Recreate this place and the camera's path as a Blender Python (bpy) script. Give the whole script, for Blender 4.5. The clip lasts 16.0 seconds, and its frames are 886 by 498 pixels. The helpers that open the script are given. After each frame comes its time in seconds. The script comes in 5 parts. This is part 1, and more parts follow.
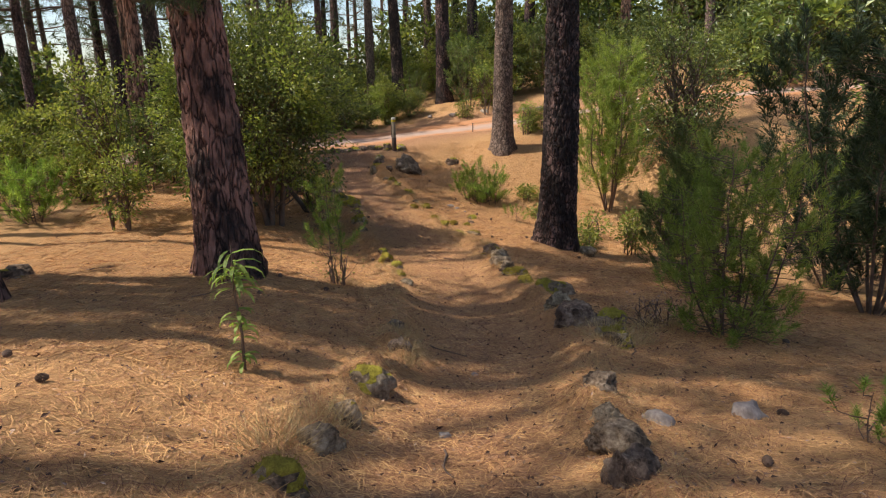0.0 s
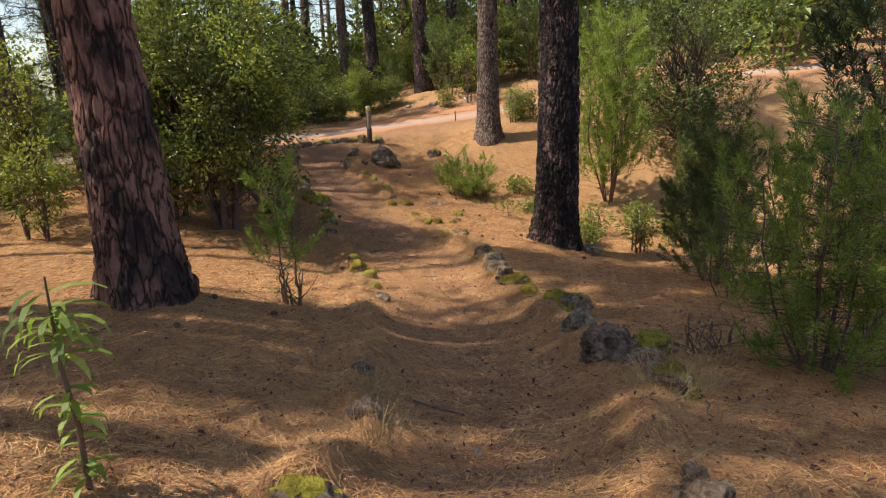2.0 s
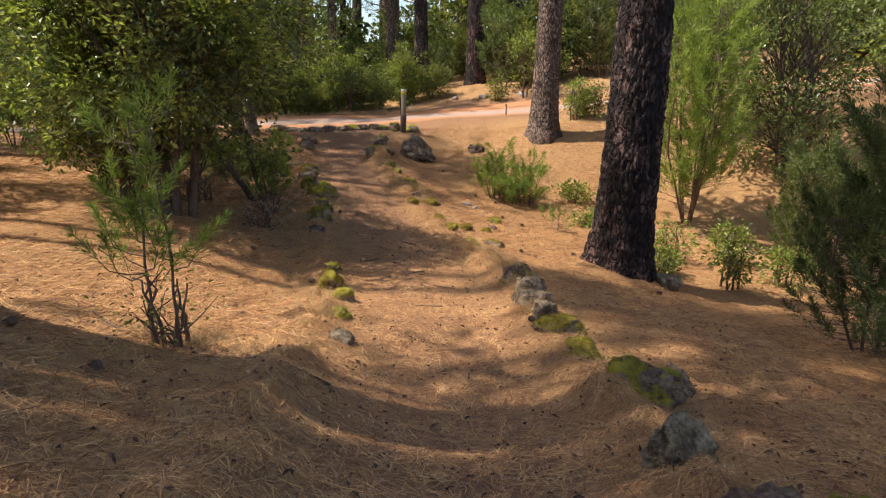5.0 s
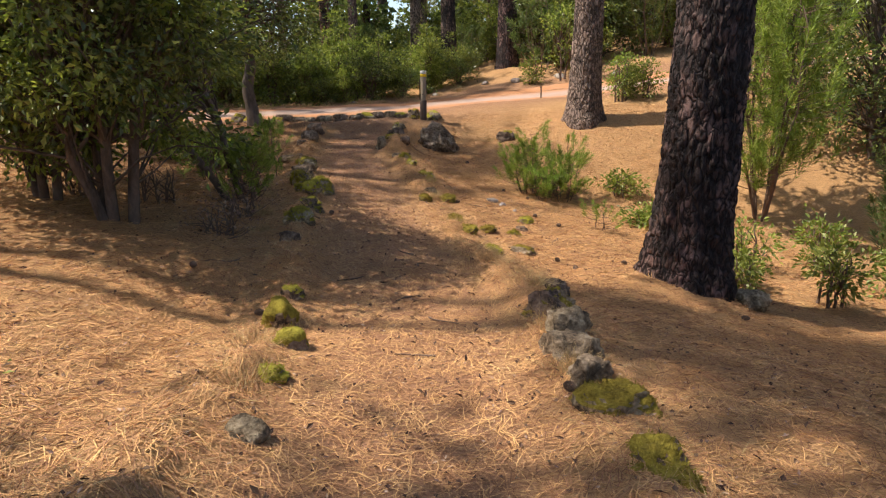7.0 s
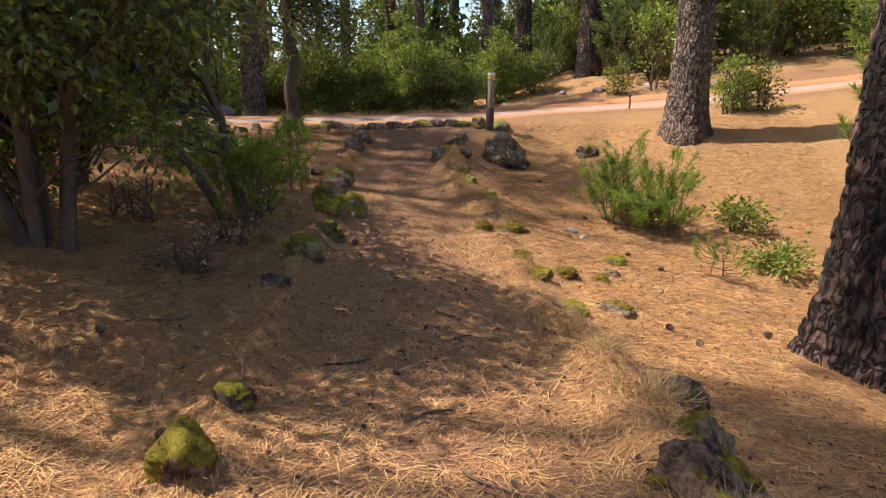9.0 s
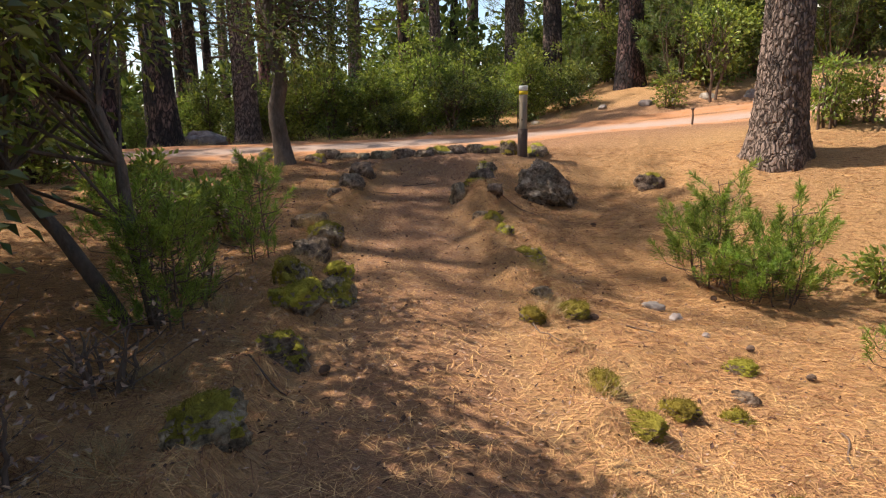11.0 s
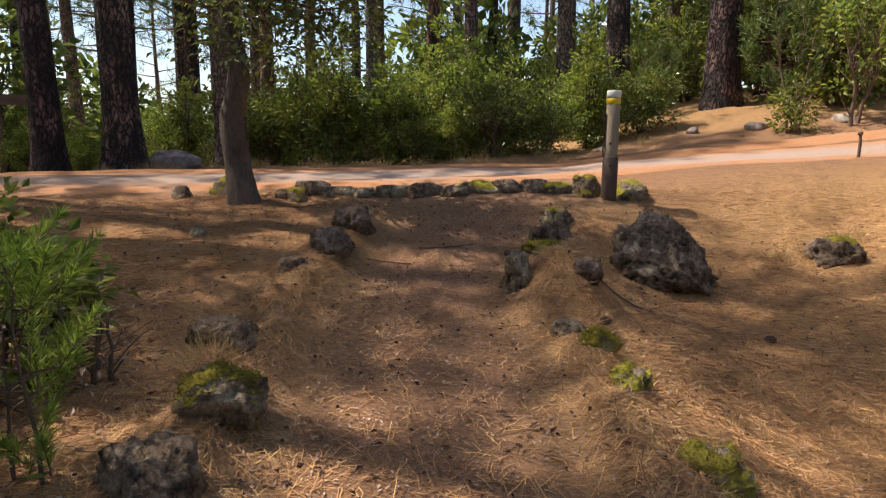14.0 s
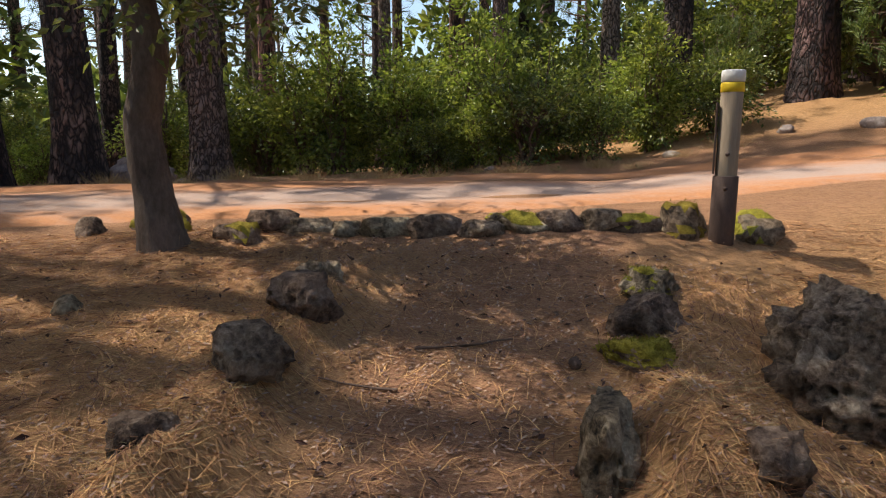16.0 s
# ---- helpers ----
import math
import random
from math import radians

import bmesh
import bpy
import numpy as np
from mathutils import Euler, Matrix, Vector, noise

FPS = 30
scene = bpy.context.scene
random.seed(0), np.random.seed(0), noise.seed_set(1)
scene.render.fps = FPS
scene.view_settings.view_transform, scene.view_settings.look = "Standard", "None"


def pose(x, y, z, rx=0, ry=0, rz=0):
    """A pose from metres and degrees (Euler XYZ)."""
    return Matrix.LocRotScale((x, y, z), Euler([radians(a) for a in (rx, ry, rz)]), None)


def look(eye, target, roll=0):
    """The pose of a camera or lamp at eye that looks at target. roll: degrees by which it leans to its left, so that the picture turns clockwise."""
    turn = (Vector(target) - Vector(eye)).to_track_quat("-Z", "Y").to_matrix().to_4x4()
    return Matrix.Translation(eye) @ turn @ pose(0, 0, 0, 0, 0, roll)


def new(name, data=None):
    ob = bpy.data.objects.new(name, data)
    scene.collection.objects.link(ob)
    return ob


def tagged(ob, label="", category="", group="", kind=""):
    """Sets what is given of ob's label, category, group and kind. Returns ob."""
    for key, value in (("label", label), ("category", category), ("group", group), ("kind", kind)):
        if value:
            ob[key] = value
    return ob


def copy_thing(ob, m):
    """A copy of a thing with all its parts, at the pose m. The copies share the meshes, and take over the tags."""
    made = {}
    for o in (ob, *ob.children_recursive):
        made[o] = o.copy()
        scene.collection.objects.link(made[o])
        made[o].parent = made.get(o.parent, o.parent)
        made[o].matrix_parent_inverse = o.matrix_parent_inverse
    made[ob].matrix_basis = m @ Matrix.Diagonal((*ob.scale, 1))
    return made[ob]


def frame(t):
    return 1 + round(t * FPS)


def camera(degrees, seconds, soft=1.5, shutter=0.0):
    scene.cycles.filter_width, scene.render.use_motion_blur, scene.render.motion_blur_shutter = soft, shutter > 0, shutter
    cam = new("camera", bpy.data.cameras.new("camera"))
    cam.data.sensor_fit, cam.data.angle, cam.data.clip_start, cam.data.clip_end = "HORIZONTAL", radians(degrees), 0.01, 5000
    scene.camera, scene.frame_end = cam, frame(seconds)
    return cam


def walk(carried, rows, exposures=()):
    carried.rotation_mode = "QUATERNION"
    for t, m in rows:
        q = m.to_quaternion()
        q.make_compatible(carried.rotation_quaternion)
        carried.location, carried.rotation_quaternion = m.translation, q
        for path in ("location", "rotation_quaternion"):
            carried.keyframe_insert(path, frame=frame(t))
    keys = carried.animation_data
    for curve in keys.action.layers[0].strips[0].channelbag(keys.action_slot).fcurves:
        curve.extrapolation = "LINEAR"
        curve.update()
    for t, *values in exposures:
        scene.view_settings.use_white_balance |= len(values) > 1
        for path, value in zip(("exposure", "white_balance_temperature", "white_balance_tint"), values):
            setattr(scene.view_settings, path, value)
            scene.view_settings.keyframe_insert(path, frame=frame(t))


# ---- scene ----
cam = camera(69.4, 16.0, soft=1.2)
PATH = [
    (0, (-0.01, 0.029, 1.483), (-0.022, 1.965, 0.983), -1.5),
    (0.5, (-0.033, 0.513, 1.379), (-0.039, 2.449, 0.875), -1.5),
    (1, (-0.081, 0.972, 1.318), (-0.069, 2.906, 0.81), -1.8),
    (1.5, (-0.033, 1.434, 1.181), (-0.011, 3.367, 0.67), -2.2),
    (2, (-0.01, 1.895, 1.115), (0.029, 3.828, 0.603), -2.6),
    (2.5, (0.128, 2.359, 0.958), (0.176, 4.292, 0.448), -2.2),
    (3, (0.21, 2.849, 0.867), (0.26, 4.785, 0.367), -1.6),
    (3.5, (0.318, 3.348, 0.764), (0.344, 5.289, 0.283), -0.2),
    (4, (0.351, 3.835, 0.653), (0.326, 5.778, 0.179), 0.5),
    (6.5, (0.541, 6.356, 0.113), (0.337, 8.283, -0.381), 0.2),
    (7, (0.581, 6.855, 0.073), (0.345, 8.779, -0.421), -0.5),
    (7.5, (0.57, 7.397, -0.006), (0.286, 9.32, -0.478), -1.2),
    (8, (0.535, 7.948, -0.051), (0.197, 9.863, -0.519), -0.8),
    (8.5, (0.47, 8.499, -0.148), (0.064, 10.403, -0.604), -0.0),
    (9, (0.35, 9.07, -0.189), (-0.09, 10.97, -0.631), 0.6),
    (11.5, (-0.456, 12.186, -0.1), (-0.981, 14.079, -0.474), -1.3),
    (12, (-0.664, 12.784, -0.124), (-1.198, 14.678, -0.477), -1.3),
    (12.5, (-0.85, 13.377, -0.139), (-1.392, 15.273, -0.475), -0.9),
    (13, (-1.01, 14.005, -0.178), (-1.587, 15.893, -0.496), -0.2),
    (13.5, (-1.21, 14.565, -0.176), (-1.796, 16.45, -0.493), 0.3),
    (14, (-1.368, 15.146, -0.153), (-1.958, 17.031, -0.469), 0.3),
    (14.5, (-1.538, 15.752, -0.133), (-2.146, 17.631, -0.446), -0.0),
    (15, (-1.663, 16.318, -0.099), (-2.294, 18.188, -0.421), -0.2),
    (15.5, (-1.81, 16.882, -0.056), (-2.476, 18.741, -0.378), -0.1),
    (16, (-2.03, 17.451, -0.038), (-2.7, 19.307, -0.362), -0.2),
]

walk(cam, [(t, look(eye, target, roll)) for t, eye, target, roll in PATH],
     exposures=[(0, 0.42), (2.0, 0.5), (3.5, 0.6), (6.5, 0.68), (12.5, 0.7), (14, 0.56), (16, 0.54)])

# ---- daylight ----
SUN_FROM = Vector((-1.0, -0.06, 0.0)).normalized()
SUN_HEIGHT = radians(57)
world = bpy.data.worlds.new("world")
scene.world = world
world.use_nodes = True
sky = world.node_tree.nodes.new("ShaderNodeTexSky")
sky.sky_type, sky.sun_disc = "NISHITA", False
sky.sun_elevation, sky.sun_rotation = SUN_HEIGHT, math.atan2(SUN_FROM.x, SUN_FROM.y)
sky.air_density, sky.dust_density = 1.0, 1.5
world.node_tree.links.new(sky.outputs[0], world.node_tree.nodes["Background"].inputs[0])
world.node_tree.nodes["Background"].inputs[1].default_value = 0.15
sun = new("sun", bpy.data.lights.new("sun", "SUN"))
sun.data.energy, sun.data.angle, sun.data.color = 5.0, radians(0.75), (1.0, 0.93, 0.82)
sun.matrix_world = look(SUN_FROM * 60 * math.cos(SUN_HEIGHT) + Vector((0, 10, 60 * math.sin(SUN_HEIGHT))), (0, 10, 0))

# ---- materials ----
def nodes_of(name):
    m = bpy.data.materials.new(name)
    m.use_nodes = True
    t = m.node_tree
    return m, t, t.nodes["Principled BSDF"], t.nodes["Material Output"]


def ramp(t, stops):
    r = t.nodes.new("ShaderNodeValToRGB")
    e = r.color_ramp.elements
    while len(e) < len(stops):
        e.new(0.5)
    for k, (p, c) in zip(e, stops):
        k.position, k.color = p, (*c, 1)
    return r


def noise_node(t, vec, scale, detail=6, rough=0.6, dist=0.0):
    n = t.nodes.new("ShaderNodeTexNoise")
    n.inputs["Scale"].default_value, n.inputs["Detail"].default_value = scale, detail
    n.inputs["Roughness"].default_value, n.inputs["Distortion"].default_value = rough, dist
    t.links.new(vec, n.inputs["Vector"])
    return n.outputs["Fac"]


def maths(t, op, a, b=None, clamp=False):
    n = t.nodes.new("ShaderNodeMath")
    n.operation, n.use_clamp = op, clamp
    for i, v in enumerate((a, b)):
        if v is None:
            continue
        if isinstance(v, (int, float)):
            n.inputs[i].default_value = v
        else:
            t.links.new(v, n.inputs[i])
    return n.outputs[0]


def mixed(t, fac, a, b, blend="MIX"):
    n = t.nodes.new("ShaderNodeMix")
    n.data_type, n.blend_type = "RGBA", blend
    for i, v in ((0, fac), (6, a), (7, b)):
        if isinstance(v, (int, float)):
            n.inputs[i].default_value = v
        elif isinstance(v, tuple):
            n.inputs[i].default_value = (*v, 1)
        else:
            t.links.new(v, n.inputs[i])
    return n.outputs[2]


def coords(t, kind="Object", scale=(1, 1, 1), turn=0.0):
    c = t.nodes.new("ShaderNodeTexCoord")
    m = t.nodes.new("ShaderNodeMapping")
    m.inputs["Scale"].default_value, m.inputs["Rotation"].default_value = scale, (0, 0, turn)
    t.links.new(c.outputs[kind], m.inputs["Vector"])
    return m.outputs[0]


def relief(t, height, strength, distance):
    b = t.nodes.new("ShaderNodeBump")
    b.inputs["Strength"].default_value, b.inputs["Distance"].default_value = strength, distance
    t.links.new(height, b.inputs["Height"])
    return b.outputs[0]


def vary(t, colour, amount, per_island=True, hue=0.03):
    """Colour shifted a little from piece to piece."""
    if per_island:
        r = t.nodes.new("ShaderNodeNewGeometry").outputs["Random Per Island"]
    else:
        r = t.nodes.new("ShaderNodeObjectInfo").outputs["Random"]
    h = t.nodes.new("ShaderNodeHueSaturation")
    t.links.new(maths(t, "ADD", maths(t, "MULTIPLY", r, amount * 2), 1 - amount), h.inputs["Value"])
    t.links.new(maths(t, "ADD", maths(t, "MULTIPLY", r, hue), 0.5 - hue / 2), h.inputs["Hue"])
    t.links.new(colour, h.inputs["Color"])
    return h.outputs[0]


def leaf_material(name, dark, mid, light, gloss=0.45, glow=0.35):
    """Leaves: each its own tint, light passing through."""
    m, t, p, out = nodes_of(name)
    r = t.nodes.new("ShaderNodeNewGeometry").outputs["Random Per Island"]
    c = ramp(t, ((0.0, dark), (0.55, mid), (1.0, light)))
    n = noise_node(t, coords(t, "Object"), 1.7, 3)
    t.links.new(maths(t, "ADD", maths(t, "MULTIPLY", r, 0.6), maths(t, "SUBTRACT", maths(t, "MULTIPLY", n, 1.3), 0.42), True), c.inputs[0])
    own = t.nodes.new("ShaderNodeObjectInfo").outputs["Random"]
    h = t.nodes.new("ShaderNodeHueSaturation")
    t.links.new(maths(t, "ADD", maths(t, "MULTIPLY", own, 0.3), 0.85), h.inputs["Value"])
    t.links.new(maths(t, "ADD", maths(t, "MULTIPLY", own, 0.03), 0.485), h.inputs["Hue"])
    t.links.new(c.outputs[0], h.inputs["Color"])
    p.inputs["Roughness"].default_value = gloss
    p.inputs["Specular IOR Level"].default_value = 0.5
    t.links.new(h.outputs[0], p.inputs["Base Color"])
    tr = t.nodes.new("ShaderNodeBsdfTranslucent")
    t.links.new(mixed(t, 0.5, h.outputs[0], (0.9, 1.0, 0.25), "MULTIPLY"), tr.inputs[0])
    mix = t.nodes.new("ShaderNodeMixShader")
    mix.inputs[0].default_value = glow
    t.links.new(p.outputs[0], mix.inputs[1])
    t.links.new(tr.outputs[0], mix.inputs[2])
    t.links.new(mix.outputs[0], out.inputs[0])
    return m


def plain_material(name, stops, scale, rough=0.9, bump=0.4, depth=0.01, fine=40, island=0.0, own=0.0, stretch=(1, 1, 1), spec=0.25, metal=0.0):
    """Mottled surface with grain at two sizes and fine relief."""
    m, t, p, out = nodes_of(name)
    v = coords(t, "Object", stretch)
    a, b = noise_node(t, v, scale, 8, 0.65), noise_node(t, v, fine, 6, 0.7)
    c = ramp(t, stops)
    t.links.new(maths(t, "ADD", maths(t, "MULTIPLY", a, 0.62), maths(t, "MULTIPLY", b, 0.38)), c.inputs[0])
    colour = c.outputs[0]
    if island:
        colour = vary(t, colour, island)
    if own:
        colour = vary(t, colour, own, False)
    t.links.new(colour, p.inputs["Base Color"])
    p.inputs["Roughness"].default_value, p.inputs["Specular IOR Level"].default_value, p.inputs["Metallic"].default_value = rough, spec, metal
    t.links.new(relief(t, maths(t, "ADD", b, maths(t, "MULTIPLY", a, 0.8)), bump, depth), p.inputs["Normal"])
    return m


def ground_material():
    """A carpet of fallen pine needles, worn thinner to red earth on the footpath."""
    m, t, p, out = nodes_of("needle_carpet")
    bend = noise_node(t, coords(t, "Object"), 2.2, 3)
    layers = []
    for k, turn in enumerate((0.3, 1.25, 2.2, 2.9)):
        v = t.nodes.new("ShaderNodeVectorMath")
        t.links.new(coords(t, "Object", (9, 130, 9), turn), v.inputs[0])
        off = t.nodes.new("ShaderNodeCombineXYZ")
        t.links.new(maths(t, "MULTIPLY", bend, 22.0 + 9 * k), off.inputs[1])
        t.links.new(off.outputs[0], v.inputs[1])
        layers.append(noise_node(t, v.outputs[0], 1.0, 3, 0.6))
    top = maths(t, "MAXIMUM", maths(t, "MAXIMUM", layers[0], layers[1]), maths(t, "MAXIMUM", layers[2], layers[3]))
    streak = maths(t, "MULTIPLY", maths(t, "SUBTRACT", top, 0.43, True), 3.6, True)
    thin = []
    for k, turn in enumerate((0.8, 1.9, 2.6)):
        v = t.nodes.new("ShaderNodeVectorMath")
        t.links.new(coords(t, "Object", (16, 330, 16), turn), v.inputs[0])
        off = t.nodes.new("ShaderNodeCombineXYZ")
        t.links.new(maths(t, "MULTIPLY", bend, 40.0 + 15 * k), off.inputs[1])
        t.links.new(off.outputs[0], v.inputs[1])
        thin.append(noise_node(t, v.outputs[0], 1.0, 2, 0.6))
    straws = maths(t, "MULTIPLY", maths(t, "SUBTRACT", maths(t, "MAXIMUM", thin[0], maths(t, "MAXIMUM", thin[1], thin[2])), 0.58, True), 6.0, True)
    big = noise_node(t, coords(t, "Object"), 0.5, 5, 0.6)
    patch = noise_node(t, coords(t, "Object"), 3.1, 6, 0.65)
    low = mixed(t, patch, (0.15, 0.072, 0.034), (0.46, 0.242, 0.108))
    high = mixed(t, big, (0.66, 0.345, 0.138), (0.78, 0.475, 0.217))
    carpet = mixed(t, streak, low, high)
    att = t.nodes.new("ShaderNodeAttribute")
    att.attribute_name = "worn"
    worn = maths(t, "MULTIPLY", att.outputs["Fac"], maths(t, "ADD", 0.5, maths(t, "MULTIPLY", patch, 0.7)), True)
    soil = mixed(t, streak, (0.18, 0.08, 0.048), (0.50, 0.255, 0.15))
    colour = mixed(t, worn, carpet, soil)
    fleck = maths(t, "MULTIPLY", maths(t, "SUBTRACT", noise_node(t, coords(t, "Object", (1, 1, 1), 0.7), 42, 5, 0.75), 0.5), 4.5, True)
    hole = maths(t, "MULTIPLY", maths(t, "SUBTRACT", noise_node(t, coords(t, "Object", (1, 1, 1), 1.9), 24, 6, 0.75), 0.53), 5.0, True)
    colour = mixed(t, maths(t, "MULTIPLY", fleck, 0.45), colour, (0.72, 0.42, 0.20))
    colour = mixed(t, maths(t, "MULTIPLY", straws, 0.7), colour, (0.82, 0.53, 0.27))
    colour = mixed(t, maths(t, "MULTIPLY", hole, 0.6), colour, (0.09, 0.045, 0.026))
    grit = noise_node(t, coords(t, "Object"), 160, 4, 0.7)
    colour = mixed(t, maths(t, "MULTIPLY", grit, 0.14), colour, (0.08, 0.04, 0.02), "MIX")
    t.links.new(colour, p.inputs["Base Color"])
    p.inputs["Roughness"].default_value, p.inputs["Specular IOR Level"].default_value = 0.85, 0.15
    t.links.new(relief(t, maths(t, "SUBTRACT", maths(t, "ADD", maths(t, "ADD", streak, straws), fleck), maths(t, "MULTIPLY", hole, 1.2)), 0.7, 0.02), p.inputs["Normal"])
    return m


def road_material():
    """Trodden earth: greyish dust where feet and wheels go, red soil and needles towards the edges."""
    m, t, p, out = nodes_of("dirt_track")
    v = coords(t, "Object")
    a, b, c = noise_node(t, v, 0.9, 6, 0.65), noise_node(t, v, 26, 6, 0.7), noise_node(t, coords(t, "Object", (1, 3, 1), 0.2), 4.0, 5, 0.65)
    att = t.nodes.new("ShaderNodeAttribute")
    att.attribute_name = "trodden"
    fac = maths(t, "ADD", att.outputs["Fac"], maths(t, "MULTIPLY", maths(t, "SUBTRACT", maths(t, "ADD", maths(t, "MULTIPLY", a, 0.5), maths(t, "MULTIPLY", c, 0.5)), 0.5), 2.6), True)
    red = mixed(t, b, (0.26, 0.105, 0.045), (0.56, 0.27, 0.125))
    dust = mixed(t, b, (0.30, 0.20, 0.15), (0.44, 0.33, 0.27))
    t.links.new(mixed(t, fac, red, dust), p.inputs["Base Color"])
    p.inputs["Roughness"].default_value, p.inputs["Specular IOR Level"].default_value = 0.95, 0.2
    t.links.new(relief(t, maths(t, "ADD", b, c), 0.6, 0.02), p.inputs["Normal"])
    return m


def bark_material(name, plate, ridge, seam, size=7.0, char=0.35, own=0.15, stretch=0.26, edge=4.5):
    """Pine bark: long plates with dark seams, partly charred."""
    m, t, p, out = nodes_of(name)
    v = coords(t, "Object", (1, 1, stretch))
    w = t.nodes.new("ShaderNodeVectorMath")
    wob = t.nodes.new("ShaderNodeTexNoise")
    wob.inputs["Scale"].default_value = 9.0
    t.links.new(v, wob.inputs["Vector"])
    s = t.nodes.new("ShaderNodeVectorMath")
    s.operation = "SCALE"
    s.inputs["Scale"].default_value = 0.18
    t.links.new(wob.outputs["Color"], s.inputs[0])
    t.links.new(v, w.inputs[0])
    t.links.new(s.outputs[0], w.inputs[1])
    vor = t.nodes.new("ShaderNodeTexVoronoi")
    vor.feature = "DISTANCE_TO_EDGE"
    vor.inputs["Scale"].default_value = size
    t.links.new(w.outputs[0], vor.inputs["Vector"])
    crack = maths(t, "MULTIPLY", vor.outputs["Distance"], edge, True)
    fine = noise_node(t, coords(t, "Object", (1, 1, 0.35)), 45, 6, 0.7)
    mid = noise_node(t, coords(t, "Object", (1, 1, 0.5)), 3.0, 5, 0.6)
    col = mixed(t, fine, plate, ridge)
    col = mixed(t, maths(t, "SUBTRACT", 1.0, crack), col, seam)
    burnt = maths(t, "MULTIPLY", maths(t, "SUBTRACT", mid, 0.62 - char * 0.4), 7.0, True)
    col = mixed(t, maths(t, "MULTIPLY", burnt, 0.85), col, (0.022, 0.018, 0.017))
    t.links.new(vary(t, col, own, False), p.inputs["Base Color"])
    p.inputs["Roughness"].default_value, p.inputs["Specular IOR Level"].default_value = 0.85, 0.25
    t.links.new(relief(t, maths(t, "ADD", crack, maths(t, "MULTIPLY", fine, 0.8)), 1.0, 0.03), p.inputs["Normal"])
    return m


MAT_GROUND = ground_material()
MAT_NEEDLE = plain_material("dry_needles", ((0.3, (0.23, 0.105, 0.048)), (0.5, (0.48, 0.24, 0.105)), (0.7, (0.64, 0.38, 0.17))), 3.0, 0.7, 0.0, island=0.62, spec=0.3)
MAT_ROAD = road_material()
MAT_BARK = bark_material("pine_bark", (0.24, 0.10, 0.064), (0.50, 0.29, 0.215), (0.05, 0.025, 0.018), 9.0, 0.40, stretch=0.24, edge=8.0)
MAT_BARK_CHAR = bark_material("charred_pine_bark", (0.10, 0.05, 0.04), (0.46, 0.30, 0.25), (0.008, 0.006, 0.006), 12.0, 0.58, stretch=0.42)
MAT_BARK_GREY = bark_material("grey_pine_bark", (0.20, 0.125, 0.098), (0.38, 0.27, 0.22), (0.06, 0.038, 0.03), 16.0, 0.2, stretch=0.45)
MAT_TWIG = plain_material("brown_twigs", ((0.3, (0.09, 0.055, 0.04)), (0.7, (0.21, 0.14, 0.10))), 8, 0.85, 0.3, 0.004, 60)
MAT_SMOOTH = plain_material("smooth_bark", ((0.34, (0.055, 0.04, 0.03)), (0.64, (0.20, 0.145, 0.112))), 6, 0.88, 0.9, 0.02, 34, stretch=(1, 1, 0.4))
MAT_ROCK = plain_material("lava_stone", ((0.38, (0.032, 0.023, 0.017)), (0.46, (0.16, 0.108, 0.07)), (0.54, (0.32, 0.23, 0.155)), (0.64, (0.56, 0.44, 0.31))), 7, 0.92, 1.0, 0.04, 34, own=0.25)
MAT_ROCK_PALE = plain_material("pale_stone", ((0.32, (0.11, 0.085, 0.072)), (0.5, (0.29, 0.23, 0.195)), (0.68, (0.50, 0.43, 0.37))), 5, 0.9, 0.5, 0.015, 30, own=0.15)
MAT_MOSS = plain_material("moss", ((0.32, (0.06, 0.045, 0.014)), (0.48, (0.27, 0.215, 0.034)), (0.66, (0.50, 0.42, 0.065))), 9, 0.95, 1.0, 0.02, 90, own=0.2, spec=0.1)
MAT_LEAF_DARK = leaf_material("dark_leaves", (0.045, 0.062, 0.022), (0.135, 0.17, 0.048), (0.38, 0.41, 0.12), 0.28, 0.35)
# the yellow-green shrubs' own leaves, and sunlit clumps painted on dark evergreens
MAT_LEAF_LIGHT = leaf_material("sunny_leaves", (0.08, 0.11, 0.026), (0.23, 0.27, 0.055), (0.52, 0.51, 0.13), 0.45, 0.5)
MAT_HEATH = leaf_material("heath_green", (0.045, 0.07, 0.02), (0.125, 0.16, 0.04), (0.29, 0.32, 0.09), 0.6, 0.35)
MAT_HEATH_BRIGHT = leaf_material("fresh_heath_green", (0.10, 0.16, 0.03), (0.27, 0.37, 0.065), (0.52, 0.60, 0.15), 0.6, 0.5)
MAT_PINE = leaf_material("pine_needles", (0.03, 0.05, 0.018), (0.075, 0.11, 0.035), (0.17, 0.20, 0.08), 0.5, 0.3)
MAT_DRY = plain_material("dry_grass", ((0.3, (0.26, 0.15, 0.06)), (0.6, (0.56, 0.40, 0.19)), (0.8, (0.72, 0.56, 0.30))), 4, 0.8, 0.0, island=0.3)
MAT_FALLEN = plain_material("fallen_leaves", ((0.3, (0.20, 0.10, 0.07)), (0.55, (0.42, 0.27, 0.19)), (0.75, (0.62, 0.47, 0.36))), 4, 0.7, 0.0, island=0.45)
# heath green darkened to put the eastern hollow's shade into the leaf colour
MAT_HEATH_SHADED = leaf_material("shaded_heath_green", (0.018, 0.03, 0.012), (0.045, 0.07, 0.024), (0.12, 0.15, 0.05), 0.6, 0.25)

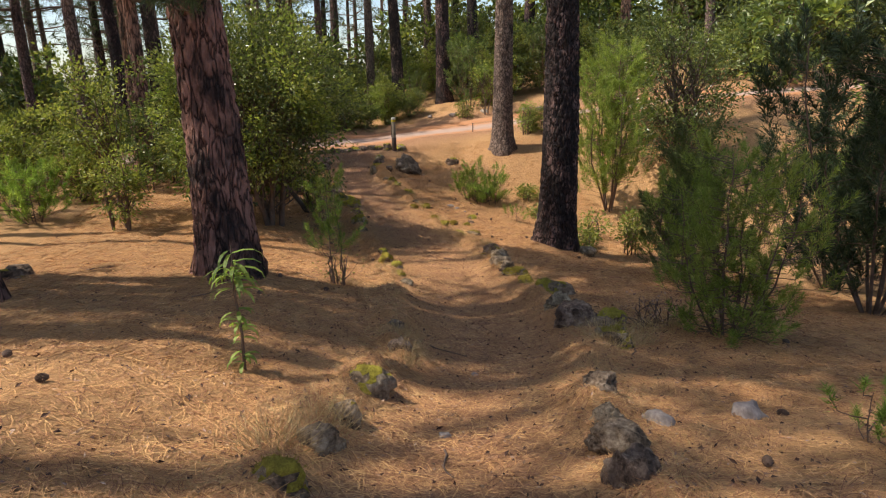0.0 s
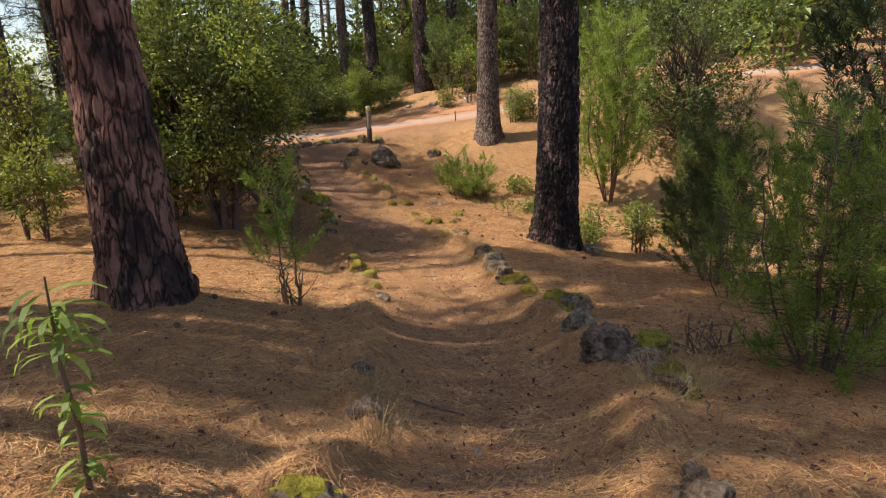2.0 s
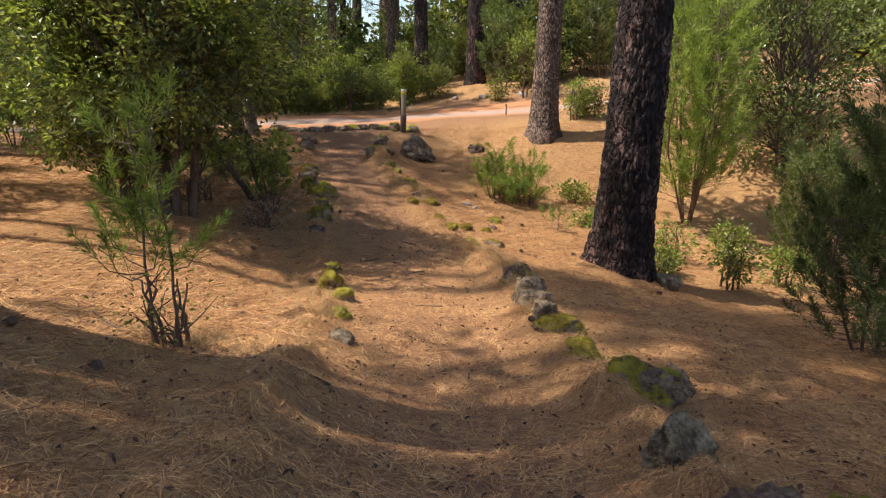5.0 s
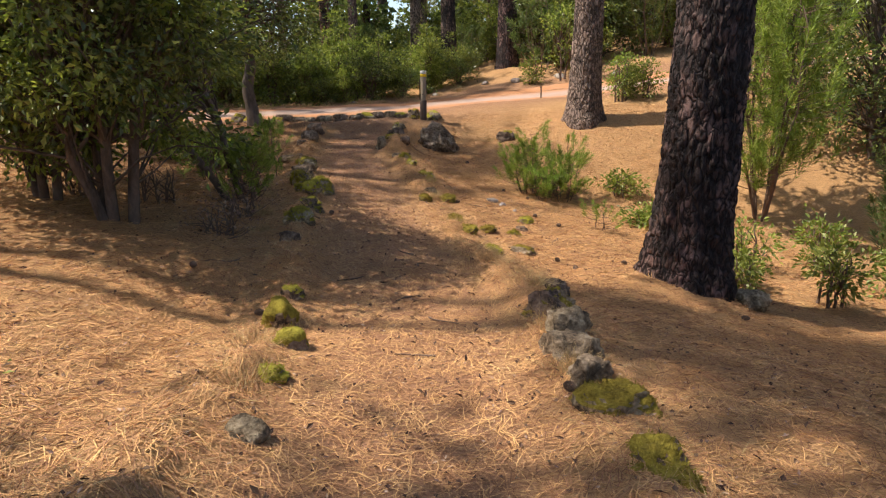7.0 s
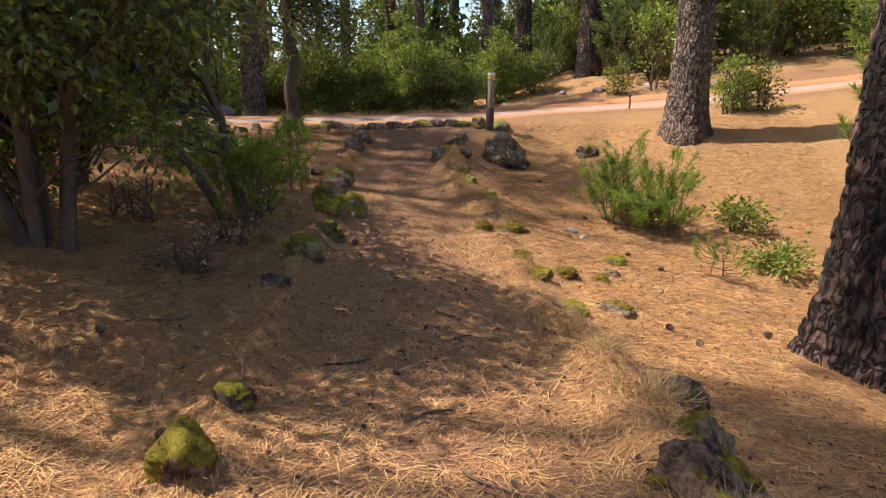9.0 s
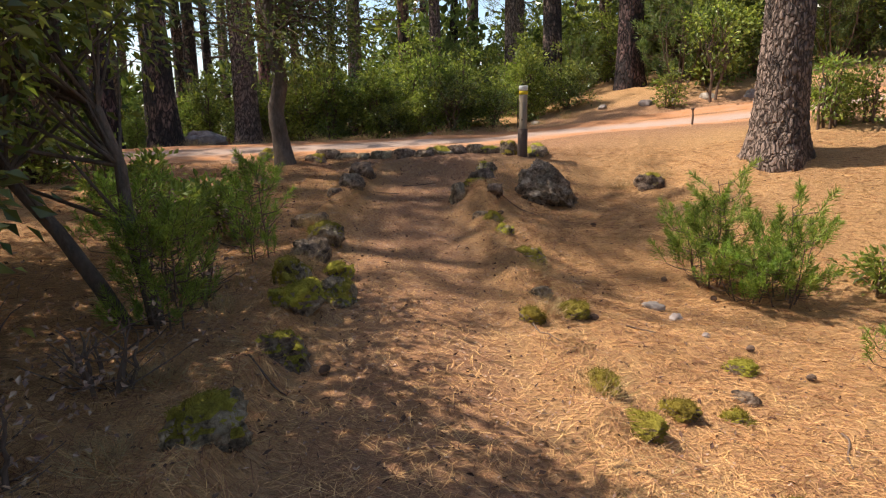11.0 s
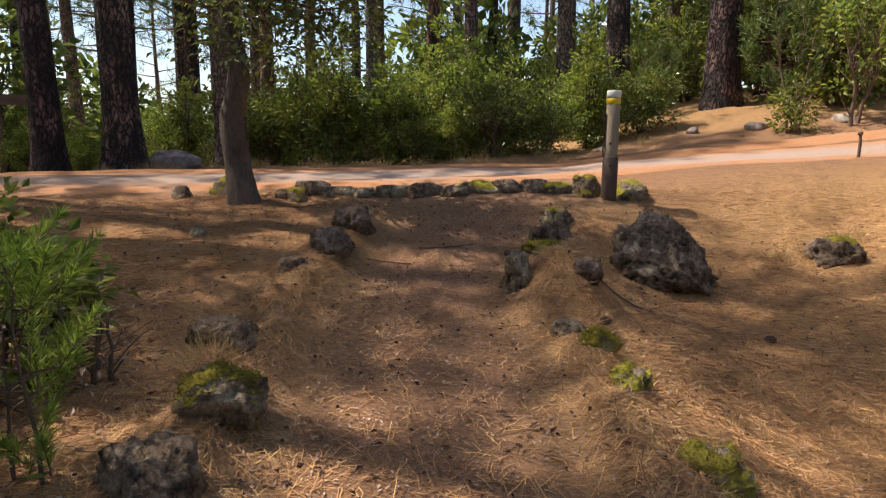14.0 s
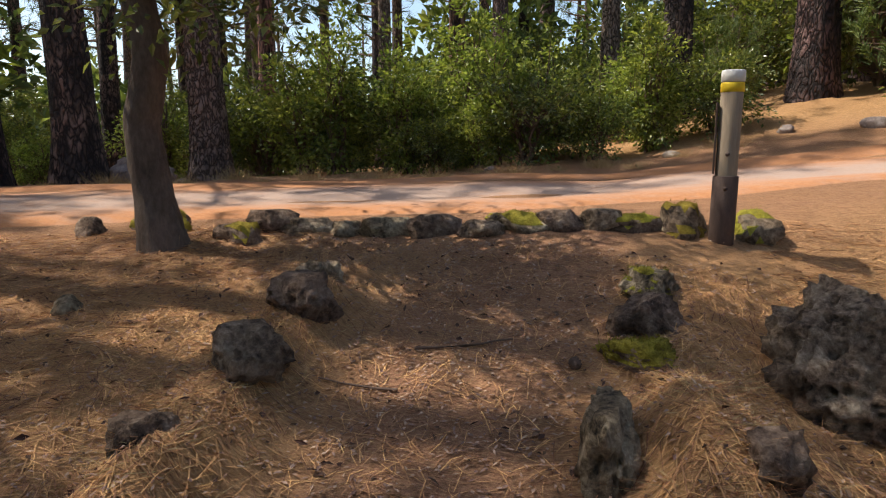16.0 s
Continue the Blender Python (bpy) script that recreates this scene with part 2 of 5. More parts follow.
# ---- lie of the land: height profiles along the walk, at set distances from the footpath's middle ----
CENTRE = ((-40, 0.0), (0, 0.0), (4.3, 0.2), (6.5, 0.5), (9, 0.25), (11.3, -0.2), (15.6, -1.45), (17.3, -2.1), (19.5, -2.85), (21.5, -2.95), (80, -2.95))
LEFT_EDGE = ((0, -1.15), (3.5, -0.85), (5.5, -0.5), (8, -0.75), (11.2, -1.2), (13.5, -1.9), (15.6, -2.5), (17.3, -3.1), (19.5, -3.7), (21, -3.95))
RIGHT_EDGE = ((0, 0.85), (4.3, 1.0), (6.5, 1.42), (8.5, 1.2), (11.4, 0.8), (14, 0.0), (15.7, -0.55), (17.3, -1.1), (20.1, -1.95), (21.8, -1.8))
PROFILES = {}
PROFILES[-14] = ((-40, 3.0), (-8, 1.6), (0, 0.4), (8, -0.7), (15, -1.0), (20, -0.9), (26, -0.9), (32, -1.5), (45, -2.5), (80, -6))
PROFILES[-6] = ((-40, 3.5), (-8, 1.9), (0, 0.55), (4.3, -0.15), (8, -0.72), (11, -1.0), (15.5, -1.0), (19, -0.9), (21.3, -0.68), (24, -0.58), (26, -0.6), (30, -0.6), (45, -0.8), (80, -2))
PROFILES[-2.5] = ((-40, 3.5), (-8, 1.9), (0, 0.45), (4.3, -0.32), (8, -0.95), (11, -1.32), (15.5, -1.3), (19, -1.05), (21.3, -0.75), (24, -0.55), (26, -0.5), (30, -0.3), (45, 0), (80, 0))
PROFILES[-1] = ((-40, 3.5), (-8, 1.75), (0, 0.25), (4.3, -0.66), (5.5, -0.93), (8.4, -1.33), (11.2, -1.62), (15.5, -1.45), (19, -1.17), (21.5, -0.72), (24, -0.52), (26, -0.45), (30, 0), (45, 0.8), (80, 1.5))
PROFILES[0] = ((-40, 3.5), (-8, 1.7), (0, 0.1), (3.4, -0.62), (6.4, -1.24), (9, -1.58), (12, -1.6), (14, -1.57), (16.3, -1.5), (18, -1.34), (19.5, -1.13), (21, -0.87), (21.9, -0.62), (24.5, -0.5), (26, -0.45), (30, 0), (45, 1), (80, 2))
PROFILES[1] = ((-40, 3.5), (-8, 1.7), (0, 0.15), (4.3, -0.77), (6.5, -1.17), (9, -1.52), (11.4, -1.64), (14.4, -1.8), (15.7, -1.68), (17.3, -1.54), (19, -1.27), (20.2, -1.1), (21.9, -0.68), (24, -0.45), (26, -0.35), (30, 0.3), (45, 1.3), (80, 2.5))
PROFILES[2.6] = ((-40, 3.3), (-8, 1.5), (0, 0), (6.4, -1.17), (9, -1.57), (11.5, -1.85), (14, -2.05), (16.2, -1.95), (18.5, -1.75), (20.3, -1.35), (21.7, -1.07), (23, -0.42), (25, -0.3), (27, 0), (30, 0.7), (45, 1.8), (80, 3))
PROFILES[5] = ((-40, 3), (-8, 1.2), (0, -0.3), (6.4, -1.37), (10, -1.95), (14, -2.5), (17, -2.25), (19, -1.75), (21, -0.87), (23.3, -0.3), (25.5, -0.1), (28, 0.5), (30, 0.9), (45, 2.2), (80, 4))
PROFILES[9.5] = ((-40, 2), (-8, 0.6), (0, -0.9), (6.4, -1.9), (12, -2.7), (16, -2.8), (19, -2), (21.5, -0.7), (23.3, 0.2), (26, 0.5), (28, 1), (45, 2.8), (80, 5))
PROFILES[18] = ((-40, 1), (-8, 0), (0, -1.2), (8, -2), (14, -1.5), (18, -0.2), (21, 0.8), (24, 1.2), (27, 1.6), (45, 3.5), (80, 7))


def slopes(k, v):
    """Gentle slopes at the knots k for the values v (knots along the first axis)."""
    h = np.diff(k).reshape((-1,) + (1,) * (v.ndim - 1))
    d = np.diff(v, axis=0) / h
    m = np.zeros_like(v)
    m[1:-1] = np.where(d[:-1] * d[1:] > 0, 2 * d[:-1] * d[1:] / (d[:-1] + d[1:] + 1e-12 * np.sign(d[:-1])), 0)
    m[0], m[-1] = d[0], d[-1]
    return m


def curve1(table, y):
    k, v = np.array(table, float).T
    y = np.clip(np.asarray(y, float), k[0], k[-1])
    i = np.clip(np.searchsorted(k, y) - 1, 0, len(k) - 2)
    m, h = slopes(k, v), k[i + 1] - k[i]
    s = (y - k[i]) / h
    return (2 * s**3 - 3 * s**2 + 1) * v[i] + (s**3 - 2 * s**2 + s) * h * m[i] + (3 * s**2 - 2 * s**3) * v[i + 1] + (s**3 - s**2) * h * m[i + 1]


LATTICE = np.random.RandomState(7).rand(256, 256)


def lattice_noise(x, y, size, seed=0):
    """Smooth noise from 0 to 1 with cells of that size."""
    x, y = np.asarray(x, float) / size + 37.3 * seed, np.asarray(y, float) / size + 11.7 * seed
    i, j = np.floor(x).astype(int), np.floor(y).astype(int)
    a, b = x - i, y - j
    a, b = a * a * (3 - 2 * a), b * b * (3 - 2 * b)
    g = lambda p, q: LATTICE[p & 255, q & 255]
    return (g(i, j) * (1 - a) + g(i + 1, j) * a) * (1 - b) + (g(i, j + 1) * (1 - a) + g(i + 1, j + 1) * a) * b


def base_z(x, y):
    x, y = np.broadcast_arrays(np.asarray(x, float), np.asarray(y, float))
    shape = x.shape
    x, y = x.ravel(), y.ravel()
    k = np.array(sorted(PROFILES), float)
    v = np.array([curve1(PROFILES[int(a) if a == int(a) else a], y) for a in k])
    u = np.clip(x - curve1(CENTRE, y), k[0], k[-1])
    i = np.clip(np.searchsorted(k, u) - 1, 0, len(k) - 2)
    m, n, h = slopes(k, v), np.arange(len(u)), k[i + 1] - k[i]
    s = (u - k[i]) / h
    z = (2 * s**3 - 3 * s**2 + 1) * v[i, n] + (s**3 - 2 * s**2 + s) * h * m[i, n] + (3 * s**2 - 2 * s**3) * v[i + 1, n] + (s**3 - s**2) * h * m[i + 1, n]
    return z.reshape(shape)


ROAD = ((-60, 13), (-14, 20.2), (-8, 22.8), (-4, 24.25), (0, 25.15), (4, 25.6), (8, 25.4), (12, 24.4), (18, 22.0), (60, 6))
ROAD_HALF = 1.75
ROAD_NARROW = ((-60, 1.0), (-4, 1.0), (-1, 0.8), (3, 0.6), (60, 0.6))


def road_gap(x, y):
    """Distance across the track from its middle line."""
    mid = curve1(ROAD, x)
    lean = (curve1(ROAD, np.asarray(x) + 0.5) - curve1(ROAD, np.asarray(x) - 0.5))
    return (np.asarray(y) - mid) / np.sqrt(1 + lean**2) / curve1(ROAD_NARROW, x)


def ground_z(x, y):
    """Height of the ground with its small mounds and hollows."""
    x, y = np.asarray(x, float), np.asarray(y, float)
    z = base_z(x, y)
    onroad = np.clip((np.abs(road_gap(x, y)) - ROAD_HALF) / 0.5, 0, 1)
    l, r = x - curve1(LEFT_EDGE, y), x - curve1(RIGHT_EDGE, y)
    along = np.clip((y - 1.0) / 2, 0, 1) * np.clip((21.3 - y) / 1.0, 0, 1)
    lumps = 0.2 + 0.9 * lattice_noise(x, y, 0.45, 3) + 0.75 * lattice_noise(x, y, 0.17, 8) ** 1.5
    ridge = 0.13 * (np.exp(-(l / 0.22) ** 2) + np.exp(-(r / 0.24) ** 2)) * along * lumps
    onpath = np.clip((l - 0.1) / 0.3, 0, 1) * np.clip((-r - 0.1) / 0.3, 0, 1)
    rough = 0.085 * (lattice_noise(x, y, 1.3, 1) - 0.5) + 0.06 * (lattice_noise(x, y, 0.42, 2) - 0.5) + 0.036 * (lattice_noise(x, y, 0.13, 4) - 0.5)
    z = z + 0.16 * np.exp(-((x + 1.85) / 0.34) ** 2 - ((y - 19.6) / 0.38) ** 2) - 0.12 * np.exp(-((x + 0.95) / 0.7) ** 2 - ((y - 20.4) / 0.6) ** 2)
    for tx, ty, rise in ((-2.8, 7.95, 0.1), (2.43, 14.15, 0.12), (1.98, 21.55, 0.08)):
        z = z + rise * np.exp(-((x - tx) ** 2 + (y - ty) ** 2) / 0.55)
    return z + ridge + rough * onroad * (1 - 0.75 * onpath)


def gz(x, y):
    return float(ground_z(np.array([x]), np.array([y]))[0])

# ---- mesh tools ----
def mesh_of(name, verts, faces, material, smooth=False):
    """A mesh from arrays of corners and of faces (all with the same number of corners)."""
    me = bpy.data.meshes.new(name)
    v, f = np.asarray(verts, np.float32), np.asarray(faces, np.int32)
    k = f.shape[1]
    me.vertices.add(len(v))
    me.vertices.foreach_set("co", v.ravel())
    me.loops.add(f.size)
    me.loops.foreach_set("vertex_index", f.ravel())
    me.polygons.add(len(f))
    me.polygons.foreach_set("loop_start", np.arange(0, f.size, k, dtype=np.int32))
    me.polygons.foreach_set("loop_total", np.full(len(f), k, np.int32))
    me.polygons.foreach_set("use_smooth", np.full(len(f), smooth))
    me.update(calc_edges=True)
    me.materials.append(material)
    return me


def part(name, me, parent, label=""):
    ob = new(name, me)
    ob.parent = parent
    return tagged(ob, label)


def joined(pieces):
    """Several (verts, faces) as one."""
    vs, fs, n = [], [], 0
    for v, f in pieces:
        vs.append(v)
        fs.append(np.asarray(f) + n)
        n += len(v)
    return np.concatenate(vs), np.concatenate(fs)


def tube(points, radii, sides=7, wobble=0.0, seed=0):
    """A tapered tube along the points."""
    p, r = np.asarray(points, float), np.asarray(radii, float)
    d = np.gradient(p, axis=0)
    d /= np.linalg.norm(d, axis=1)[:, None] + 1e-9
    a = np.cross(d, np.where(np.abs(d[:, :1]) < 0.9, [[1.0, 0, 0]], [[0, 1.0, 0]]))
    a /= np.linalg.norm(a, axis=1)[:, None] + 1e-9
    b = np.cross(d, a)
    th = np.linspace(0, 2 * np.pi, sides, endpoint=False)
    rr = r[:, None] * (1 + wobble * (np.random.RandomState(seed).rand(len(p), sides) - 0.5))
    v = p[:, None] + rr[..., None] * (np.cos(th)[None, :, None] * a[:, None] + np.sin(th)[None, :, None] * b[:, None])
    n = len(p)
    i, j = np.meshgrid(np.arange(n - 1), np.arange(sides), indexing="ij")
    k = (j + 1) % sides
    f = np.stack([i * sides + j, i * sides + k, (i + 1) * sides + k, (i + 1) * sides + j], -1).reshape(-1, 4)
    return v.reshape(-1, 3), f


def unit(v):
    return v / (np.linalg.norm(v, axis=-1, keepdims=True) + 1e-9)


def blades(base, way, length, width, rs):
    """Thin needles: one slim triangle each."""
    n = len(base)
    side = unit(np.cross(way, rs.normal(size=(n, 3)))) * (np.asarray(width).reshape(-1, 1) / 2)
    v = np.stack([base - side, base + side, base + way * np.asarray(length).reshape(-1, 1)], 1).reshape(-1, 3)
    return v, np.arange(3 * n).reshape(-1, 3)


def leaves(base, way, length, width, rs, fold=0.35, flat=0.6):
    """Leaves of four corners, folded along the midrib; flat: how far they lie level."""
    n = len(base)
    way = unit(way)
    up = unit(np.array([0, 0, 1.0]) * flat + rs.normal(size=(n, 3)) * 0.5)
    side = unit(np.cross(way, up))
    nor = np.cross(side, way)
    L, W = np.asarray(length).reshape(-1, 1), np.asarray(width).reshape(-1, 1)
    mid = base + way * L * 0.45
    v = np.stack([base, mid + side * W / 2 + nor * W * fold, base + way * L, mid - side * W / 2 + nor * W * fold], 1).reshape(-1, 3)
    q = np.arange(n)[:, None] * 4
    return v, np.concatenate([q + [0, 1, 2], q + [0, 2, 3]])


def limb(a, b, r0, r1, rs, bend=0.12, steps=6, sides=6):
    """A curved branch from a to b."""
    a, b = np.asarray(a, float), np.asarray(b, float)
    s = np.linspace(0, 1, steps)[:, None]
    off = rs.normal(size=3) * bend * np.linalg.norm(b - a)
    return tube(a + (b - a) * s + off * (s * (1 - s)) * 2, r0 + (r1 - r0) * s[:, 0], sides)


def cells(x, y, seed):
    """Distance to the border between scattered cells, and each cell's own number, for plates of bark."""
    t = np.random.RandomState(seed).rand(64, 64, 3)
    i, j = np.floor(x).astype(int), np.floor(y).astype(int)
    best = np.full(x.shape, 9.0)
    second, own = best.copy(), best * 0
    for a in (-1, 0, 1):
        for b in (-1, 0, 1):
            c = t[(i + a) % 64, (j + b) % 64]
            d = np.hypot(i + a + c[..., 0] - x, j + b + c[..., 1] - y)
            near = d < best
            second = np.where(near, best, np.minimum(second, d))
            own = np.where(near, c[..., 2], own)
            best = np.where(near, d, best)
    return second - best, own

# ---- ground: one sheet to the horizon, closest-meshed round the footpath ----
def graded(lo, hi, step, reach):
    mid = np.arange(lo, hi + step / 2, step)
    out, s, a = [], step, 0.0
    while a < reach:
        s *= 1.13
        a += s
        out.append(a)
    out = np.array(out)
    return np.concatenate([(lo - out)[::-1], mid, hi + out])


def grid_mesh(name, X, Y, Z, material):
    n, m = X.shape
    i, j = np.meshgrid(np.arange(n - 1), np.arange(m - 1), indexing="ij")
    f = np.stack([i * m + j, (i + 1) * m + j, (i + 1) * m + j + 1, i * m + j + 1], -1).reshape(-1, 4)
    return mesh_of(name, np.stack([X, Y, Z], -1).reshape(-1, 3), f, material, True)


def build_ground():
    X, Y = np.meshgrid(graded(-6.0, 5.5, 0.05, 700), graded(0.5, 22.5, 0.05, 700), indexing="ij")
    Z = ground_z(X, Y) - 0.02 * np.clip(np.hypot(X, Y - 10) - 60, 0, 300)
    me = grid_mesh("ground", X, Y, Z, MAT_GROUND)
    l, r = X - curve1(LEFT_EDGE, Y), X - curve1(RIGHT_EDGE, Y)
    worn = np.clip((l - 0.15) / 0.45, 0, 1) * np.clip((-r - 0.15) / 0.45, 0, 1) * (Y < 22.5) * (Y > -5)
    verge = np.clip(1.6 - np.abs(np.abs(road_gap(X, Y)) - ROAD_HALF) / 1.4, 0, 1)
    layer = me.attributes.new("worn", "FLOAT", "POINT")
    layer.data.foreach_set("value", np.clip(np.maximum(worn, verge * 0.9), 0, 1).astype(np.float32).ravel())
    tagged(new("ground", me), "forest floor under a thick carpet of orange pine needles", "ground", kind="structure")


def build_road():
    x = np.concatenate([np.linspace(-60, -14, 60), np.linspace(-13.8, 16, 240), np.linspace(16.5, 60, 50)])
    s = np.linspace(-1, 1, 41)
    lean = curve1(ROAD, x + 0.5) - curve1(ROAD, x - 0.5)
    nx, ny = -lean / np.sqrt(1 + lean**2), 1 / np.sqrt(1 + lean**2)
    half = ROAD_HALF * curve1(ROAD_NARROW, x) + 0.4 * (lattice_noise(x, x * 0, 1.1, 5) - 0.5)
    X = x[:, None] + nx[:, None] * s * half[:, None]
    Y = curve1(ROAD, x)[:, None] + ny[:, None] * s * half[:, None]
    lip = 0.03 - 0.06 * np.clip((np.abs(s) - 0.85) / 0.15, 0, 1)[None] + 0.018 * (lattice_noise(X, Y, 0.7, 6) - 0.5) - 0.03 * np.exp(-((np.abs(s)[None] - 0.45) / 0.16) ** 2)
    me = grid_mesh("road", X, Y, ground_z(X, Y) + lip, MAT_ROAD)
    layer = me.attributes.new("trodden", "FLOAT", "POINT")
    layer.data.foreach_set("value", (np.exp(-((s + 0.25) / 0.42) ** 2)[None] + 0 * X).astype(np.float32).ravel())
    tagged(new("road", me), "pale trodden dirt track through the pine forest", "dirt track", kind="structure")


build_ground()
build_road()

# ---- trees and shrubs ----
def thing(name, x, y, label, category, group="", turn=0.0, sink=0.02, kind=""):
    ob = new(name)
    ob.matrix_basis = pose(x, y, gz(x, y) - sink, 0, 0, turn)
    return tagged(ob, label, category, group, kind)


def trunk_mesh(r, height, seed, material, lean=(0, 0), flare=0.32, rings=60, sides=40, plates=0.0, top=0.35, sway=0.05, tall=5.2):
    """A pine trunk: tapered, flared at the foot, with plates of bark where plates is above 0."""
    rs = np.random.RandomState(seed)
    z = np.concatenate([[-0.5], np.linspace(0, 1, rings) ** 1.25 * height])
    th = np.linspace(0, 2 * np.pi, sides, endpoint=False)
    Z, T = np.meshgrid(z, th, indexing="ij")
    taper = 1 - (1 - top) * np.clip(Z / height, 0, 1) ** 0.9
    R = r * (taper + flare * np.exp(-np.clip(Z, 0, None) / 0.38) * (1 + 0.35 * np.sin(3 * T + seed) + 0.25 * np.sin(5 * T + 2 * seed)))
    R = R * (1 + 0.05 * (lattice_noise(np.cos(T) * 2, np.sin(T) * 2 + Z * 0.7, 0.8, seed) - 0.5))
    if plates:
        k = np.round(2 * np.pi * r / 0.075)
        u = T / (2 * np.pi) * k
        wob = 0.8 * (lattice_noise(u, Z * 4, 1.0, seed) - 0.5)
        d, own = cells((u + wob) % k, Z * tall + wob, seed)
        R = R + plates * (np.clip(d * 2.2, 0, 1) - 0.6) * (0.55 + 0.9 * own) + 0.3 * plates * (lattice_noise(u * 5, Z * 30, 1.0, seed + 1) - 0.5)
    cx = lean[0] * Z + sway * np.sin(Z * 0.45 + rs.rand() * 6) - sway * np.sin(rs.rand() * 0)
    cy = lean[1] * Z + sway * np.cos(Z * 0.4 + rs.rand() * 6) - sway
    v = np.stack([cx + R * np.cos(T), cy + R * np.sin(T), Z], -1)
    v[..., 0] -= sway * np.sin(rs.rand() * 0)
    n = len(z)
    i, j = np.meshgrid(np.arange(n - 1), np.arange(sides), indexing="ij")
    q = (j + 1) % sides
    f = np.stack([i * sides + j, i * sides + q, (i + 1) * sides + q, (i + 1) * sides + j], -1).reshape(-1, 4)
    return mesh_of("trunk", v.reshape(-1, 3), f, material, True)


def pine_crown(height, low, spread, seed, branches=34, tufts=9, needles=20, size=0.34, lean=(0, 0)):
    """Boughs with drooping tufts of long needles. Returns the boughs' and the needles' meshes."""
    rs = np.random.RandomState(seed)
    wood, base, way = [], [], []
    for k in range(branches):
        h = low + (height - low) * (k + rs.rand()) / branches
        a, f = k * 2.4 + rs.rand(), (h - low) / (height - low)
        reach = spread * (0.35 + 0.75 * math.sin(math.pi * min(1, 0.25 + 0.75 * f))) * (0.6 + 0.6 * rs.rand())
        foot = np.array([lean[0] * h, lean[1] * h, h])
        end = foot + [math.cos(a) * reach, math.sin(a) * reach, reach * (0.05 + 0.5 * f)]
        wood.append(limb(foot, end, 0.055 * (1.2 - f), 0.012, rs, 0.08, 6, 5))
        for s in range(tufts):
            w = 0.3 + 0.7 * (s + rs.rand()) / tufts
            c = foot + (end - foot) * w + rs.normal(size=3) * [0.28, 0.28, 0.16] * (0.4 + w)
            dirs = unit(unit(end - foot) * 0.7 + rs.normal(size=(needles, 3)) * 0.75 + [0, 0, -0.1])
            base.append(np.repeat(c[None], needles, 0) + dirs * 0.03)
            way.append(dirs)
    base, way = np.concatenate(base), np.concatenate(way)
    v, f = blades(base, way, size * (0.7 + 0.6 * rs.rand(len(base))), 0.022 + 0.014 * rs.rand(len(base)), rs)
    return mesh_of("branchwork", *joined(wood), MAT_TWIG, True), mesh_of("crown", v, f, MAT_PINE)


def pine(x, y, r, height, low, spread, seed, label, bark, lean=(0, 0), plates=0.0, group="pines", turn=0.0, fine=False, flare=0.32, boughs=26, tufts=9, needles=18, size=0.36):
    t = thing("pine_tree", x, y, label, "pine tree", group, turn)
    rings, sides = (260, 120) if fine else (24, 16)
    part("trunk", trunk_mesh(r, height, seed, bark, lean, flare, rings, sides, plates, tall=3.4 if bark is MAT_BARK else 5.2), t)
    b, c = pine_crown(height * 1.02, low, spread, seed, boughs, tufts, needles, size, lean)
    tagged(part("branchwork", b, t), kind="stuff")
    part("crown", c, t)
    return t


def stems_of(t, lines, radii, bark):
    for line, r in zip(lines, radii):
        part("stem", mesh_of("stem", *tube(line, r, 7), bark, True), t)


